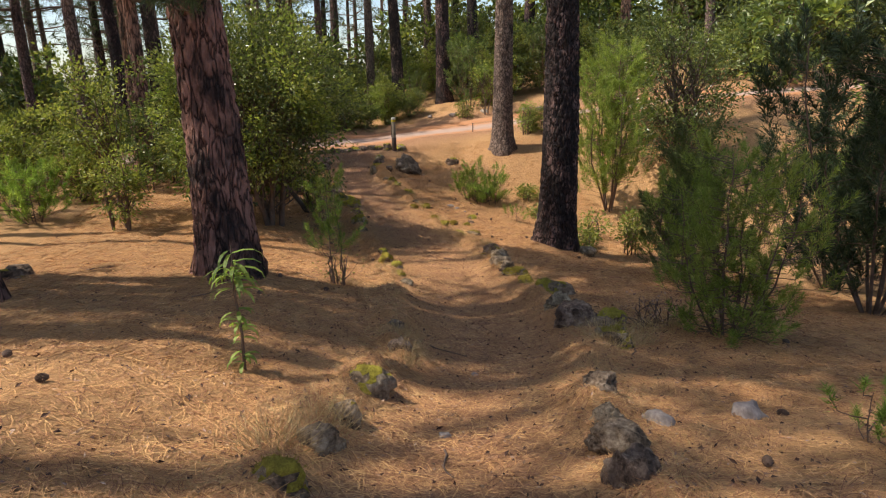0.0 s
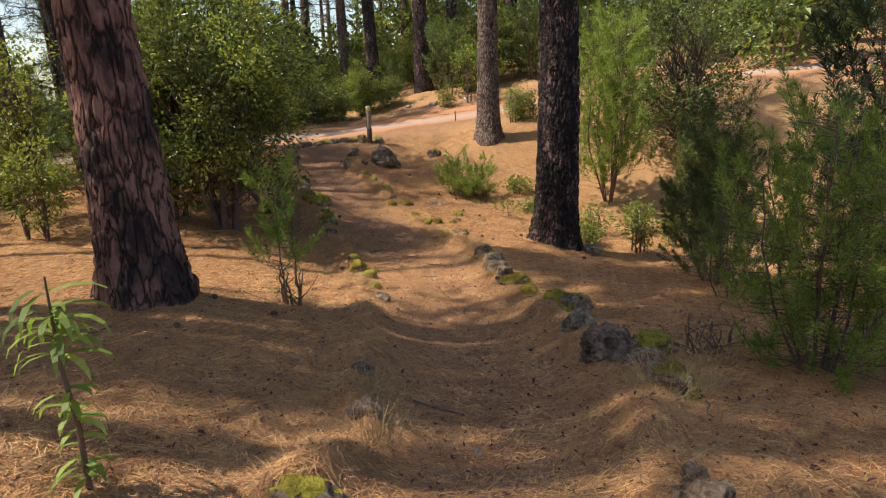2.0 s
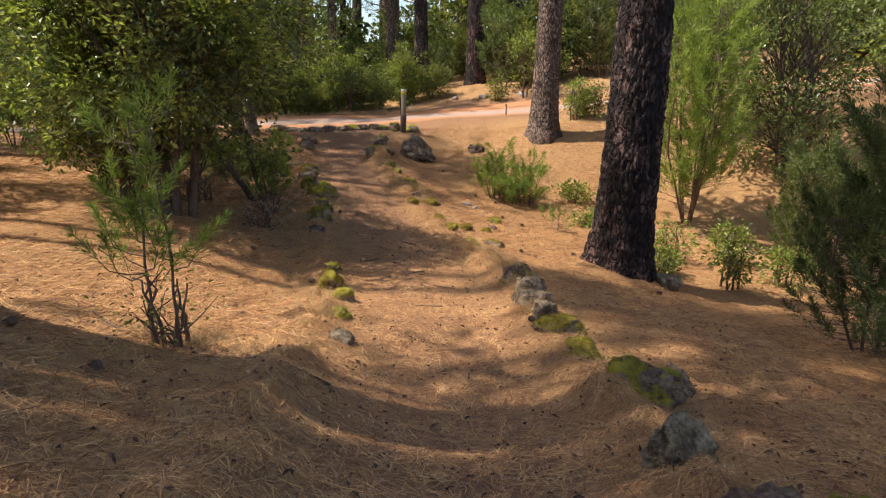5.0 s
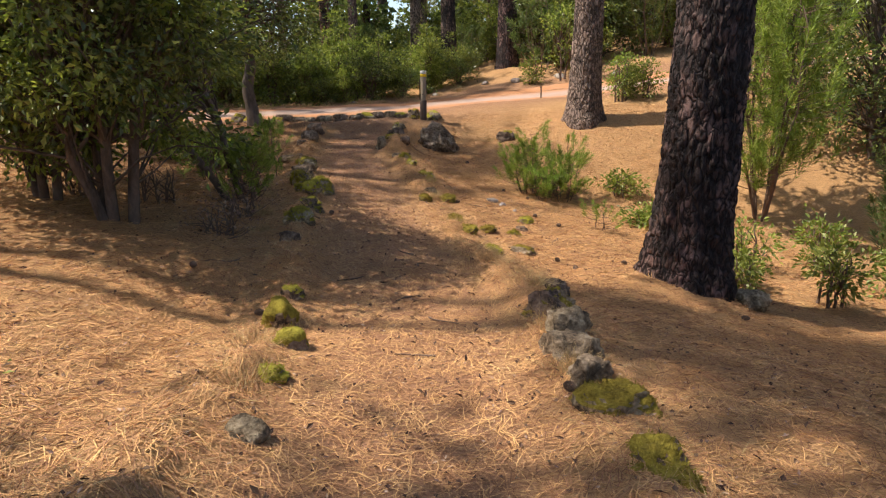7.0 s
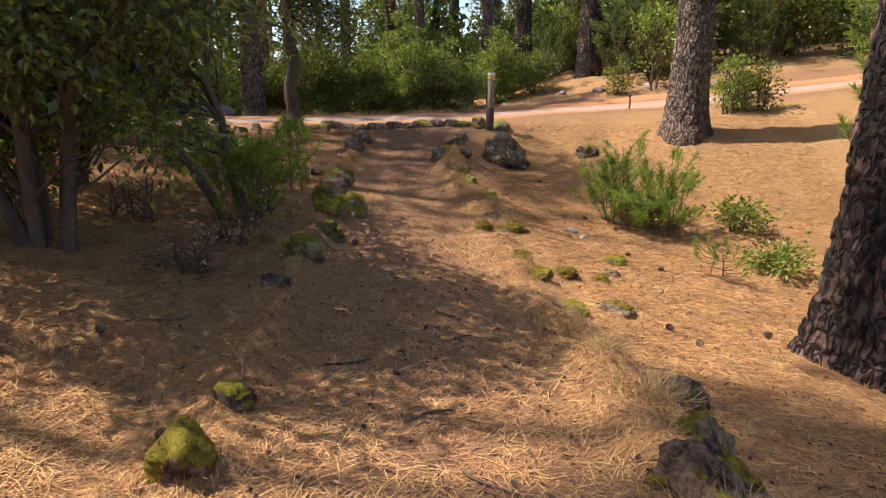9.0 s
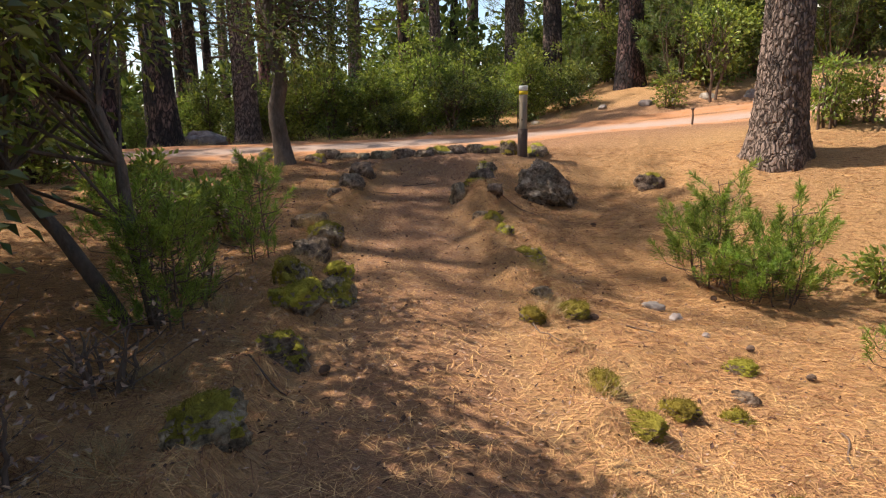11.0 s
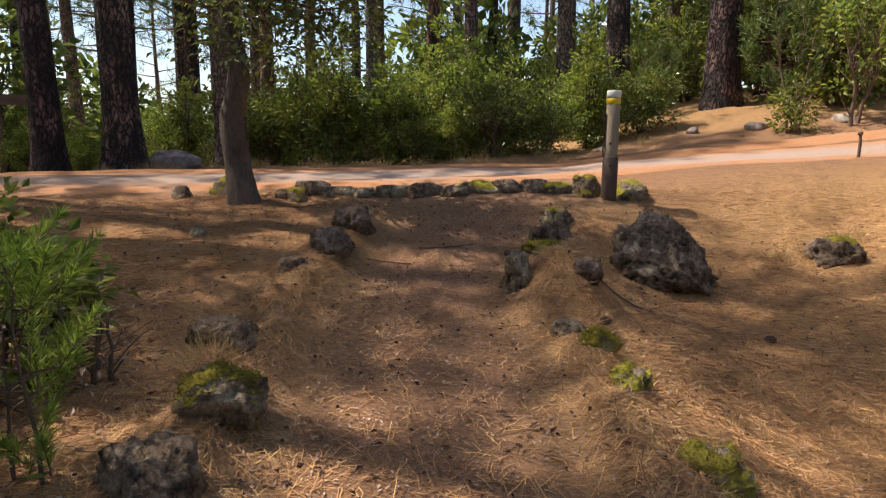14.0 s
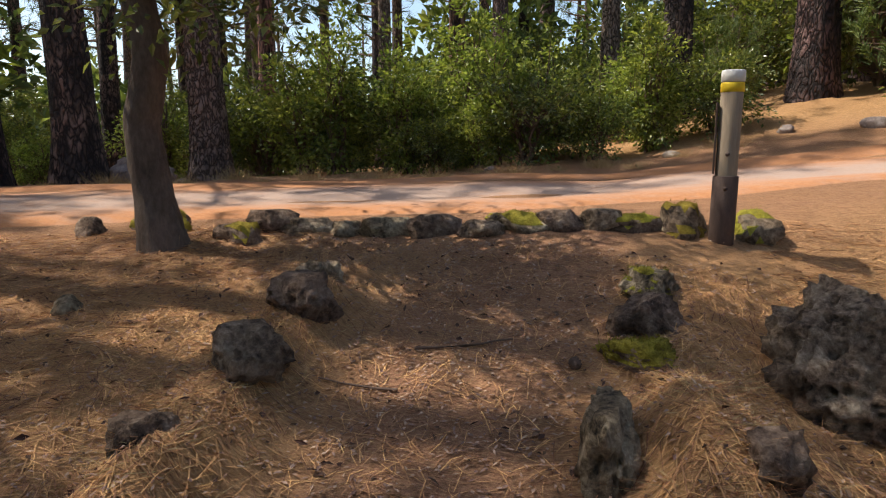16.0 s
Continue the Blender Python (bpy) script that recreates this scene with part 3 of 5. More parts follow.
def leafy(name, x, y, height, radius, seed, label, category, material, clusters=70, per=34, leaf=0.075, stems=4, low=0.25, squash=1.0, group="", bark=None, lean=(0, 0), ragged=0.3, foot=0.2, sunlit_leaf=None):
    """A broad-leaved shrub or small tree: stems, limbs to every cluster, folded leaves."""
    rs = np.random.RandomState(seed)
    t = thing(name, x, y, label, category, group)
    wood, base, way, lines, radii = [], [], [], [], []
    for s in range(stems):
        a = s * 6.283 / stems + rs.rand()
        foot_p = np.array([math.cos(a), math.sin(a), 0]) * foot * rs.rand() + [0, 0, -0.1]
        top = np.array([math.cos(a) * radius * 0.45 + lean[0], math.sin(a) * radius * 0.45 + lean[1], height * (0.7 + 0.2 * rs.rand())])
        w = np.linspace(0, 1, 9)[:, None]
        lines.append(foot_p + (top - foot_p) * w + rs.normal(size=(9, 3)) * 0.03 * height * w * [1, 1, 0.3])
        radii.append((0.012 + 0.012 * height) * (1 - 0.75 * w[:, 0]))
    for k in range(clusters):
        d = unit(rs.normal(size=3))
        q = (0.4 + 0.6 * rs.rand() ** 0.5) * (1 + ragged * (rs.rand() - 0.5) * 2)
        c = np.array([d[0] * radius * q + lean[0] * 0.8, d[1] * radius * q + lean[1] * 0.8, height * (low + (1 - low) * (0.5 + 0.5 * d[2] * q * squash))])
        line = lines[int(rs.randint(stems))]
        i = int(np.clip(c[2] / height * 8 * 0.8, 1, 8))
        wood.append(limb(line[i], c, 0.006 + 0.003 * height, 0.003, rs, 0.12, 4, 4))
        m = int(per * (0.6 + 0.8 * rs.rand()))
        sp = 0.065 + 0.075 * radius
        pts = c + rs.normal(size=(m, 3)) * [sp, sp, sp * 0.75]
        base.append(pts)
        way.append(unit(unit(pts - c) + unit(d[None]) * 0.5 + rs.normal(size=(m, 3)) * 0.45))
    base, way = np.concatenate(base), np.concatenate(way)
    size = leaf * (0.7 + 0.5 * rs.rand(len(base)))
    # paler clumps, more towards the top, put sunlight into the leaf colour
    if sunlit_leaf:
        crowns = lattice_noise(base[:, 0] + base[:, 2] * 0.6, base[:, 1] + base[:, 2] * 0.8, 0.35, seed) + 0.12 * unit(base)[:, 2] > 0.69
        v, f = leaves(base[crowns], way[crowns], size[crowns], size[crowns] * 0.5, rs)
        part("young_foliage", mesh_of("young_foliage", v, f, sunlit_leaf), t, "pale yellow-green leaves coloured as sunlit clumps")
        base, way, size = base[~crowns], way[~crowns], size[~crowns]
    v, f = leaves(base, way, size, size * 0.56, rs)
    stems_of(t, lines, radii, bark or MAT_TWIG)
    tagged(part("branchwork", mesh_of("branchwork", *joined(wood), bark or MAT_TWIG, True), t), kind="stuff")
    part("foliage", mesh_of("foliage", v, f, material), t)
    return t


def heath(name, x, y, height, radius, seed, label, category, material, plumes=150, per=90, stems=6, needle=0.05, low=0.15, group="", pointed=0.6, plume=0.42, lean=(0, 0), width=0.007):
    """A feathery shrub: upright plumes of fine needles gathered round thin stems."""
    rs = np.random.RandomState(seed)
    t = thing(name, x, y, label, category, group)
    wood, base, way, lines, radii = [], [], [], [], []
    for s in range(stems):
        a = s * 6.283 / stems + rs.rand() * 0.9
        q = (0.25 + 0.75 * rs.rand()) if s else 0.1
        foot_p = np.array([math.cos(a) * 0.08, math.sin(a) * 0.08, -0.08])
        top = np.array([math.cos(a) * radius * q * 0.85 + lean[0], math.sin(a) * radius * q * 0.85 + lean[1], height * (1.0 - pointed * 0.6 * q) * (0.82 + 0.16 * rs.rand())])
        w = np.linspace(0, 1, 8)[:, None]
        mid = np.array([math.cos(a), math.sin(a), 0]) * radius * 0.18 * q
        lines.append(foot_p + (top - foot_p) * w + mid * np.sin(w * math.pi) + rs.normal(size=(8, 3)) * 0.012 * height * w)
        radii.append((0.005 + 0.004 * height) * (1 - 0.7 * w[:, 0]))
    for k in range(plumes):
        line = lines[int(rs.randint(stems))]
        f = low + (1 - low) * rs.rand() ** (0.75 if low else 1.0)
        i = f * 7
        j = min(6, int(i))
        on = line[j] + (line[j + 1] - line[j]) * (i - j)
        a = rs.rand() * 6.283
        reach = (0.1 + 0.38 * radius * (1 - 0.55 * f)) * (0.4 + 0.9 * rs.rand())
        size = plume * (0.6 + 0.7 * rs.rand()) * (0.5 + 0.5 * min(1, height))
        d = unit(np.array([math.cos(a) * 0.6, math.sin(a) * 0.6, 1.0]) + rs.normal(size=3) * 0.22)
        foot_p = on + np.array([math.cos(a) * reach, math.sin(a) * reach, 0.25 * reach])
        foot_p[2] = max(foot_p[2], 0.05)
        tip = foot_p + d * size * 0.8
        wood.append(limb(on, foot_p, 0.005, 0.003, rs, 0.12, 3, 4))
        wood.append(limb(foot_p, tip, 0.003, 0.0015, rs, 0.05, 3, 3))
        w = rs.rand(per) ** 0.8
        c = foot_p + (tip - foot_p) * w[:, None]
        spread = unit(rs.normal(size=(per, 3)))
        dirs = unit(spread * 0.8 + d * 0.9)
        base.append(c + (1.05 - w)[:, None] * size * 0.28 * dirs * rs.rand(per, 1))
        way.append(dirs)
    base, way = np.concatenate(base), np.concatenate(way)
    v, f = blades(base, way, needle * (0.6 + 0.8 * rs.rand(len(base))), width * (0.7 + 0.6 * rs.rand(len(base))), rs)
    stems_of(t, lines, radii, MAT_TWIG)
    tagged(part("branchwork", mesh_of("branchwork", *joined(wood), MAT_TWIG, True), t), kind="stuff")
    part("foliage", mesh_of("foliage", v, f, material), t)
    return t

# ---- the pines that the path passes ----
pine(-2.8, 7.95, 0.35, 15, 6.6, 3.5, 11, "thick reddish-brown pine with charred bark beside the footpath", MAT_BARK, (-0.035, 0.025), 0.036, "big pines", 0, True, 0.3, boughs=84, tufts=11)
pine(2.43, 14.15, 0.42, 16, 8.0, 2.8, 12, "thick blackened pine trunk with deeply cracked bark on a needle slope", MAT_BARK_CHAR, (0.015, 0.0), 0.045, "big pines", 0, True, 0.3)
pine(1.98, 21.55, 0.34, 16, 9.0, 2.4, 13, "straight pine with reddish-grey scaly bark by the dirt track", MAT_BARK_GREY, (0.0, 0.0), 0.022, "big pines", 0, True, 0.35)
pine(-9.15, 26.1, 0.3, 15, 8.5, 1.5, 14, "grey-barked pine behind the dirt track", MAT_BARK_GREY, (-0.01, 0.0), 0.02, "big pines", 0, True, 0.3)
pine(-10.6, 24.9, 0.34, 15, 8.0, 1.6, 15, "dark pine trunk beyond the dirt track", MAT_BARK_CHAR, (-0.03, 0.0), 0.02, "big pines", 0, False, 0.35)
pine(-11.6, 24.2, 0.27, 14, 5.5, 2.4, 16, "dark slim pine trunk beyond the dirt track", MAT_BARK_CHAR, (-0.05, 0.0), 0.0, "big pines", 0, False, 0.3)

# slimmer pines of the forest: three kinds, copied
slim = [
    pine(-4.0, 37.0, 0.2, 14, 6.0, 2.0, 21, "slender pine standing in the forest behind the track", MAT_BARK_GREY, (0.01, 0), 0, "forest pines"),
    pine(1.5, 33.5, 0.3, 15, 7.0, 2.4, 22, "dark charred pine trunk in the forest behind the track", MAT_BARK_CHAR, (0, 0.01), 0, "forest pines"),
    pine(-7.5, 34.0, 0.25, 15, 5.0, 2.6, 23, "pine with a low ragged crown in the forest", MAT_BARK, (-0.012, 0), 0, "forest pines"),
]


far_pines = [
    pine(-20.0, 42.0, 0.22, 14, 5.5, 2.1, 25, "far slender pine deep in the forest", MAT_BARK_GREY, (0.01, 0), 0, "far pines", boughs=24, tufts=7, needles=12, size=0.5),
    pine(20.0, 42.0, 0.28, 15, 5.0, 2.4, 26, "far dark pine deep in the forest", MAT_BARK_CHAR, (0, 0), 0, "far pines", boughs=24, tufts=7, needles=12, size=0.5),
]


def stand(kind, x, y, size, turn):
    copy_thing(slim[kind], pose(x, y, gz(x, y) - 0.05, 0, 0, turn) @ Matrix.Scale(size, 4))


# those that can be told apart behind the track, from west to east
for k, x, y, size in ((2, -19.5, 27.5, 1.0), (0, -16.0, 25.5, 1.1), (1, -14.2, 29.0, 0.8), (0, -13.0, 33.0, 1.0), (2, -11.5, 31.0, 0.9), (0, -10.2, 36.0, 1.0), (0, -8.6, 31.5, 0.9),
                      (1, -6.4, 36.5, 0.7), (0, -5.6, 31.0, 1.0), (0, -3.4, 32.0, 1.1), (1, -2.2, 31.0, 1.0), (0, -0.8, 35.5, 1.2), (1, 0.0, 29.6, 1.15), (0, 3.4, 34.5, 1.2), (2, 5.8, 31.5, 1.0)):
    stand(k, x, y, size, 137 * k + 40 * x)
rs = np.random.RandomState(5)
for k in range(48):
    x, y = (-34 + 70 * (k % 16 + rs.rand()) / 16, 38 + 10 * (k // 16) + 6 * rs.rand())
    copy_thing(far_pines[k % 2], pose(x, y, gz(x, y) - 0.05, 0, 0, 360 * rs.rand()) @ Matrix.Scale(0.85 + 0.5 * rs.rand(), 4))
for k in range(28):
    x, y = -16 - 22 * rs.rand(), 16 + 22 * rs.rand()
    copy_thing(far_pines[k % 2], pose(x, y, gz(x, y) - 0.05, 0, 0, 360 * rs.rand()) @ Matrix.Scale(0.8 + 0.4 * rs.rand(), 4))
# west of the path, several added out of view so that their crowns shade it, and the far sides
tall = pine(-6.7, 6.7, 0.3, 17.5, 12.0, 2.3, 24, "tall pine west of the path, added so its unseen high crown casts shade", MAT_BARK, (0, 0), 0, "tall pines")
for x, y, turn, size in ((-7.0, 4.5, 60, 1.0), (-6.4, 5.4, 130, 1.0), (-4.6, 0.6, 200, 1.0)):
    copy_thing(tall, pose(x, y, gz(x, y) - 0.05, 0, 0, turn) @ Matrix.Scale(size, 4))
for k, x, y, size in ((2, -5.7, 6.2, 0.85), (2, -9.4, 5.8, 0.85), (2, -8.2, 5.6, 0.85), (2, -4.6, 5.9, 0.8), (2, -8.8, 19.2, 0.95), (1, -12.6, 5.0, 1.0), (0, -8.6, -2.0, 1.0), (2, -20.0, 9.0, 0.9), (1, -17.5, 13.0, 1.0), (0, -14.2, 17.6, 1.2), (2, -18.5, 18.0, 1.1), (0, -12.6, 20.2, 0.8),
                      (1, -17.5, 22.0, 1.0), (2, -23, 12, 1.0), (0, -24, 20, 1.0), (1, -26, 26, 1.1), (2, -21, 3, 1.1)):
    stand(k, x, y, size, 137 * k + 40 * x)
for k, x, y, size in ((0, -6.5, -5.0, 1.0), (1, 4.0, -8.0, 1.1), (2, -15, -4, 1.0), (0, 9, -3, 1.0),
                      (1, 13.5, 9, 1.0), (2, 16.5, 15, 1.0), (0, 11.5, 29, 1.1), (1, 16, 30, 1.0), (2, 9.0, 33, 1.1), (0, 20, 27, 1.0), (1, 22, 21, 1.0), (0, 24, 10, 1.0), (2, 14, 2, 1.0)):
    stand(k, x, y, size, 137 * k + 40 * x)

# added to cast shade from crowns out of view: a very tall one for the right bank, two more over the lower path, one
# over its head
lofty = pine(-9.7, 11.2, 0.12, 21.5, 16.9, 1.9, 27, "unseen very tall slim pine, its small high crown added to cast shade", MAT_BARK, (0.0, 0.0), 0, "tall pines", boughs=56, tufts=12, needles=20)
copy_thing(lofty, pose(-9.2, 10.5, gz(-9.2, 10.5) - 0.05, 0, 0, 200) @ Matrix.Scale(0.98, 4))
for x, y, turn, size in ((-6.9, 7.15, 75, 0.9), (-8.3, 2.2, 20, 0.9)):
    copy_thing(tall, pose(x, y, gz(x, y) - 0.05, 0, 0, turn) @ Matrix.Scale(size, 4))
copy_thing(tall, pose(-9.4, 20.0, gz(-9.4, 20.0) - 0.05, 0, 0, 75) @ Matrix.Scale(0.8, 4))
stand(0, -9.4, 17.0, 0.95, 20)

# ---- broad-leaved trees and shrubs ----
DARK_TREE = "dark evergreen shrub tree with small glossy leaves beside the footpath"
leafy("evergreen_tree", -3.6, 12.9, 4.2, 1.6, 31, DARK_TREE, "small tree", MAT_LEAF_DARK, 190, 125, 0.085, 5, 0.18, group="dark evergreens", sunlit_leaf=MAT_LEAF_LIGHT, bark=MAT_SMOOTH)
leafy("evergreen_tree", -3.15, 14.9, 3.7, 1.3, 32, "leaning dark evergreen tree with bare lower stem", "small tree", MAT_LEAF_DARK, 85, 60, 0.085, 2, 0.4, group="dark evergreens", sunlit_leaf=MAT_LEAF_LIGHT, bark=MAT_SMOOTH, lean=(-1.4, 0.1))
leafy("evergreen_tree", -5.5, 15.3, 4.2, 1.35, 33, DARK_TREE, "small tree", MAT_LEAF_DARK, 120, 70, 0.085, 4, 0.14, group="dark evergreens", sunlit_leaf=MAT_LEAF_LIGHT, bark=MAT_SMOOTH)
leafy("evergreen_tree", -4.75, 13.4, 3.6, 1.0, 34, "evergreen shrub tree with sunlit yellow-green leaf tips", "small tree", MAT_LEAF_DARK, 150, 100, 0.085, 4, 0.07, group="dark evergreens", sunlit_leaf=MAT_LEAF_LIGHT, bark=MAT_SMOOTH)


def crooked_oak(x, y):
    t = thing("crooked_tree", x, y, "crooked bare-stemmed tree with dark leaves at the track's edge", "tree")
    rs = np.random.RandomState(41)
    line = np.array([(0.02, 0, -0.2), (0.0, 0, 0.05), (-0.06, 0, 0.45), (-0.12, 0, 0.85), (-0.05, 0, 1.08), (0.0, 0.02, 1.35), (-0.1, 0.03, 1.75), (-0.15, 0.05, 2.5), (-0.1, 0.1, 3.4), (-0.1, 0.1, 4.6)])
    fine = np.linspace(0, len(line) - 1, 46)
    pts = np.stack([np.interp(fine, np.arange(len(line)), line[:, k]) for k in range(3)], 1)
    pts = (pts + np.roll(pts, 1, 0) + np.roll(pts, -1, 0))[1:-1] / 3
    rad = np.interp(pts[:, 2], (-0.2, 0.05, 0.35, 0.9, 1.55, 2.2, 4.6), (0.24, 0.175, 0.135, 0.122, 0.11, 0.1, 0.05))
    part("trunk", mesh_of("trunk", *tube(pts, rad, 22, 0.1, 3), MAT_SMOOTH, True), t)
    wood, base, way = [], [], []
    for k in range(120):
        d = unit(rs.normal(size=3))
        c = np.array([0.45, 0.1, 3.15]) + d * [2.1, 1.6, 1.7] * (0.4 + 0.6 * rs.rand())
        if k > 85:
            c = np.array([0.55, 0.0, 1.95]) + d * [0.6, 0.5, 0.42]
        wood.append(limb((-0.2 + 0.1 * rs.rand(), 0.05, 1.9 + 2.0 * rs.rand()), c, 0.025, 0.005, rs, 0.15, 6, 5))
        m = int(30 + 22 * rs.rand())
        p = c + rs.normal(size=(m, 3)) * [0.24, 0.24, 0.16]
        base.append(p)
        way.append(unit(p - c + rs.normal(size=(m, 3)) * 0.1))
    base, way = np.concatenate(base), np.concatenate(way)
    v, f = leaves(base, way, 0.09 * (0.6 + 0.8 * rs.rand(len(base))), 0.045, rs)
    tagged(part("branchwork", mesh_of("branchwork", *joined(wood), MAT_TWIG, True), t), kind="stuff")
    part("crown", mesh_of("crown", v, f, MAT_LEAF_DARK), t)


crooked_oak(-5.42, 21.0)

# hedge of shrubs along the far side of the track
HEDGE = "leafy yellow-green shrub at the far edge of the track"
sunny = leafy("shrub", -8.0, 27.2, 2.1, 0.9, 51, HEDGE, "shrub", MAT_LEAF_LIGHT, 70, 50, 0.105, 4, 0.0, group="shrubs behind the track", ragged=0.5)
dusky = leafy("shrub", -6.7, 28.0, 2.0, 0.95, 52, "dense dark green shrub at the far edge of the track", "shrub", MAT_LEAF_DARK, 80, 54, 0.105, 4, 0.0, group="shrubs behind the track", ragged=0.5, sunlit_leaf=MAT_LEAF_LIGHT)
airy = heath("shrub", -5.0, 31.5, 2.6, 0.95, 53, "tall feathery heath shrub at the far edge of the track", "shrub", MAT_HEATH, 90, 80, 5, 0.1, 0.05, "shrubs behind the track", 0.4, 0.5, width=0.016)


def shrub_copy(kind, x, y, size, turn):
    copy_thing(kind, pose(x, y, gz(x, y) - 0.05, 0, 0, turn) @ Matrix.Scale(size, 4))


for kind, x, y, size in ((sunny, -3.9, 28.0, 0.7), (sunny, -5.6, 29.0, 1.05), (dusky, -6.6, 30.4, 1.1), (sunny, -4.6, 30.6, 1.1), (sunny, -2.9, 30.4, 1.0), (airy, -1.2, 29.5, 0.8),
                         (sunny, -1.6, 32.5, 1.2), (sunny, -10.2, 28.6, 1.0), (sunny, -11.8, 27.6, 0.9), (sunny, -13.2, 25.8, 0.75), (sunny, -14.6, 24.8, 0.7), (dusky, -15.8, 26.8, 1.0), (airy, -12.6, 29.6, 1.1), (sunny, -17.6, 23.8, 0.9),
                         (dusky, 1.2, 30.5, 1.5), (sunny, 2.2, 28.7, 0.9), (dusky, 3.2, 30.0, 1.5), (airy, 4.6, 28.9, 1.2), (sunny, 5.6, 30.4, 1.3), (dusky, 7.4, 29.5, 1.4), (airy, 9.0, 28.6, 1.1), (sunny, 10.8, 27.8, 1.0), (dusky, 13, 28.5, 1.3),
                         (airy, -9.0, 30.5, 1.2), (dusky, -10.5, 33.0, 1.4), (sunny, -7.2, 32.5, 1.4), (dusky, -14.5, 31, 1.3), (airy, -17, 29, 1.3), (sunny, -0.4, 33.5, 1.4), (airy, 1.4, 35, 1.5), (dusky, -3.8, 34.5, 1.5), (dusky, 5.2, 34.0, 1.6)):
    shrub_copy(kind, x, y, size * (0.8 if x < 0 else 1.0), 80 * x)
spire = leafy("young_tree", -7.3, 26.9, 2.7, 0.42, 54, "slim upright young tree with sunlit yellow-green leaves", "small tree", MAT_LEAF_LIGHT, 46, 44, 0.11, 2, 0.05, group="young trees behind the track")
for x, y, size in ((-6.1, 26.9, 0.85), (-4.7, 27.4, 1.0), (-2.4, 27.9, 0.95), (-5.4, 28.2, 1.25), (-10.9, 27.0, 0.9), (1.8, 28.6, 1.1)):
    shrub_copy(spire, x, y, size * 0.85, 90 * x)
for kind, x, y, size in ((dusky, -7.4, 27.3, 0.62), (dusky, -6.2, 27.4, 0.8), (sunny, -5.0, 27.3, 0.55), (dusky, -4.2, 27.3, 0.85), (dusky, -3.2, 27.6, 0.6), (sunny, -2.4, 28.3, 0.6), (dusky, -1.5, 28.3, 0.65), (dusky, -9.0, 27.3, 0.85), (dusky, -10.0, 27.4, 0.6), (dusky, -5.6, 27.0, 0.5)):
    shrub_copy(kind, x, y, size, 70 * x + 20)
far_bush = leafy("shrub", -2.0, 40.0, 2.5, 1.3, 55, "far green shrub between the pines", "shrub", MAT_LEAF_DARK, 45, 30, 0.22, 3, 0.0, group="far shrubs", sunlit_leaf=MAT_LEAF_LIGHT)
rs = np.random.RandomState(9)
for k in range(34):
    x, y = -30 + 60 * (k + rs.rand()) / 34, 36 + 16 * rs.rand()
    shrub_copy(far_bush, x, y, 1.3 + 0.9 * rs.rand(), 360 * rs.rand())

for k in range(22):
    x, y = -13 - 22 * rs.rand(), 14 + 26 * rs.rand()
    if abs(float(road_gap(x, y))) > 2.6:
        shrub_copy(far_bush, x, y, 0.9 + 0.8 * rs.rand(), 360 * rs.rand())
for k in range(12):
    x, y = 13 + 14 * rs.rand(), 24.5 + 14 * rs.rand()
    shrub_copy(far_bush, x, y, 1.0 + 0.8 * rs.rand(), 360 * rs.rand())

# west of the path
heath("heath_shrub", -8.1, 12.4, 1.15, 0.85, 61, "low bright green heath bush on the needle carpet", "shrub", MAT_HEATH_BRIGHT, 170, 80, 9, 0.07, 0.05, "western shrubs", 0.3, 0.3, width=0.012)
leafy("shrub", -6.15, 11.9, 1.5, 0.5, 62, "thin leggy yellow-green shrub", "shrub", MAT_LEAF_LIGHT, 44, 36, 0.075, 5, 0.05, group="western shrubs")
leafy("young_tree", -6.9, 13.2, 3.2, 0.8, 63, "slim leaning young tree with sparse leaves", "small tree", MAT_LEAF_LIGHT, 60, 40, 0.09, 1, 0.3, group="western shrubs", lean=(-0.4, 0))
for kind, x, y, size in ((sunny, -8.6, 15.0, 0.75), (sunny, -10.4, 15.5, 0.95), (airy, -7.6, 16.4, 0.9), (sunny, -11.8, 17.5, 1.1), (airy, -9.8, 18.4, 1.2), (sunny, -8.4, 19.2, 0.6), (dusky, -13.5, 15, 1.2), (airy, -12, 12.8, 0.7), (dusky, -16, 19.5, 1.3), (sunny, -15.2, 21.2, 1.0), (airy, -19, 15, 1.5)):
    shrub_copy(kind, x, y, size, 100 * x)
heath("heath_sapling", -1.5, 8.42, 1.62, 0.2, 64, "slim upright heath sapling beside the footpath", "shrub", MAT_HEATH_BRIGHT, 34, 120, 2, 0.055, 0.3, pointed=0.5, plume=0.34)
leafy("twiggy_plant", -1.5, 8.45, 0.55, 0.3, 65, "low twiggy plant at a sapling's foot", "plant", MAT_LEAF_LIGHT, 16, 9, 0.035, 6, 0.1)

# east of the path
heath("heath_shrub", 2.9, 6.3, 2.1, 0.85, 71, "feathery many-stemmed heath shrub on the slope", "shrub", MAT_HEATH_BRIGHT, 340, 130, 10, 0.055, 0.0, "eastern heaths", 0.25, 0.36)
heath("heath_shrub", 4.15, 10.8, 2.9, 0.65, 72, "tall cone-shaped dark heath on the slope", "shrub", MAT_HEATH, 300, 120, 4, 0.065, 0.06, "eastern heaths", 0.95, 0.45, width=0.009)
heath("heath_shrub", 3.7, 9.4, 1.3, 0.5, 73, "small feathery heath on the slope", "shrub", MAT_HEATH, 80, 90, 5, 0.055, 0.1, "eastern heaths", 0.4)
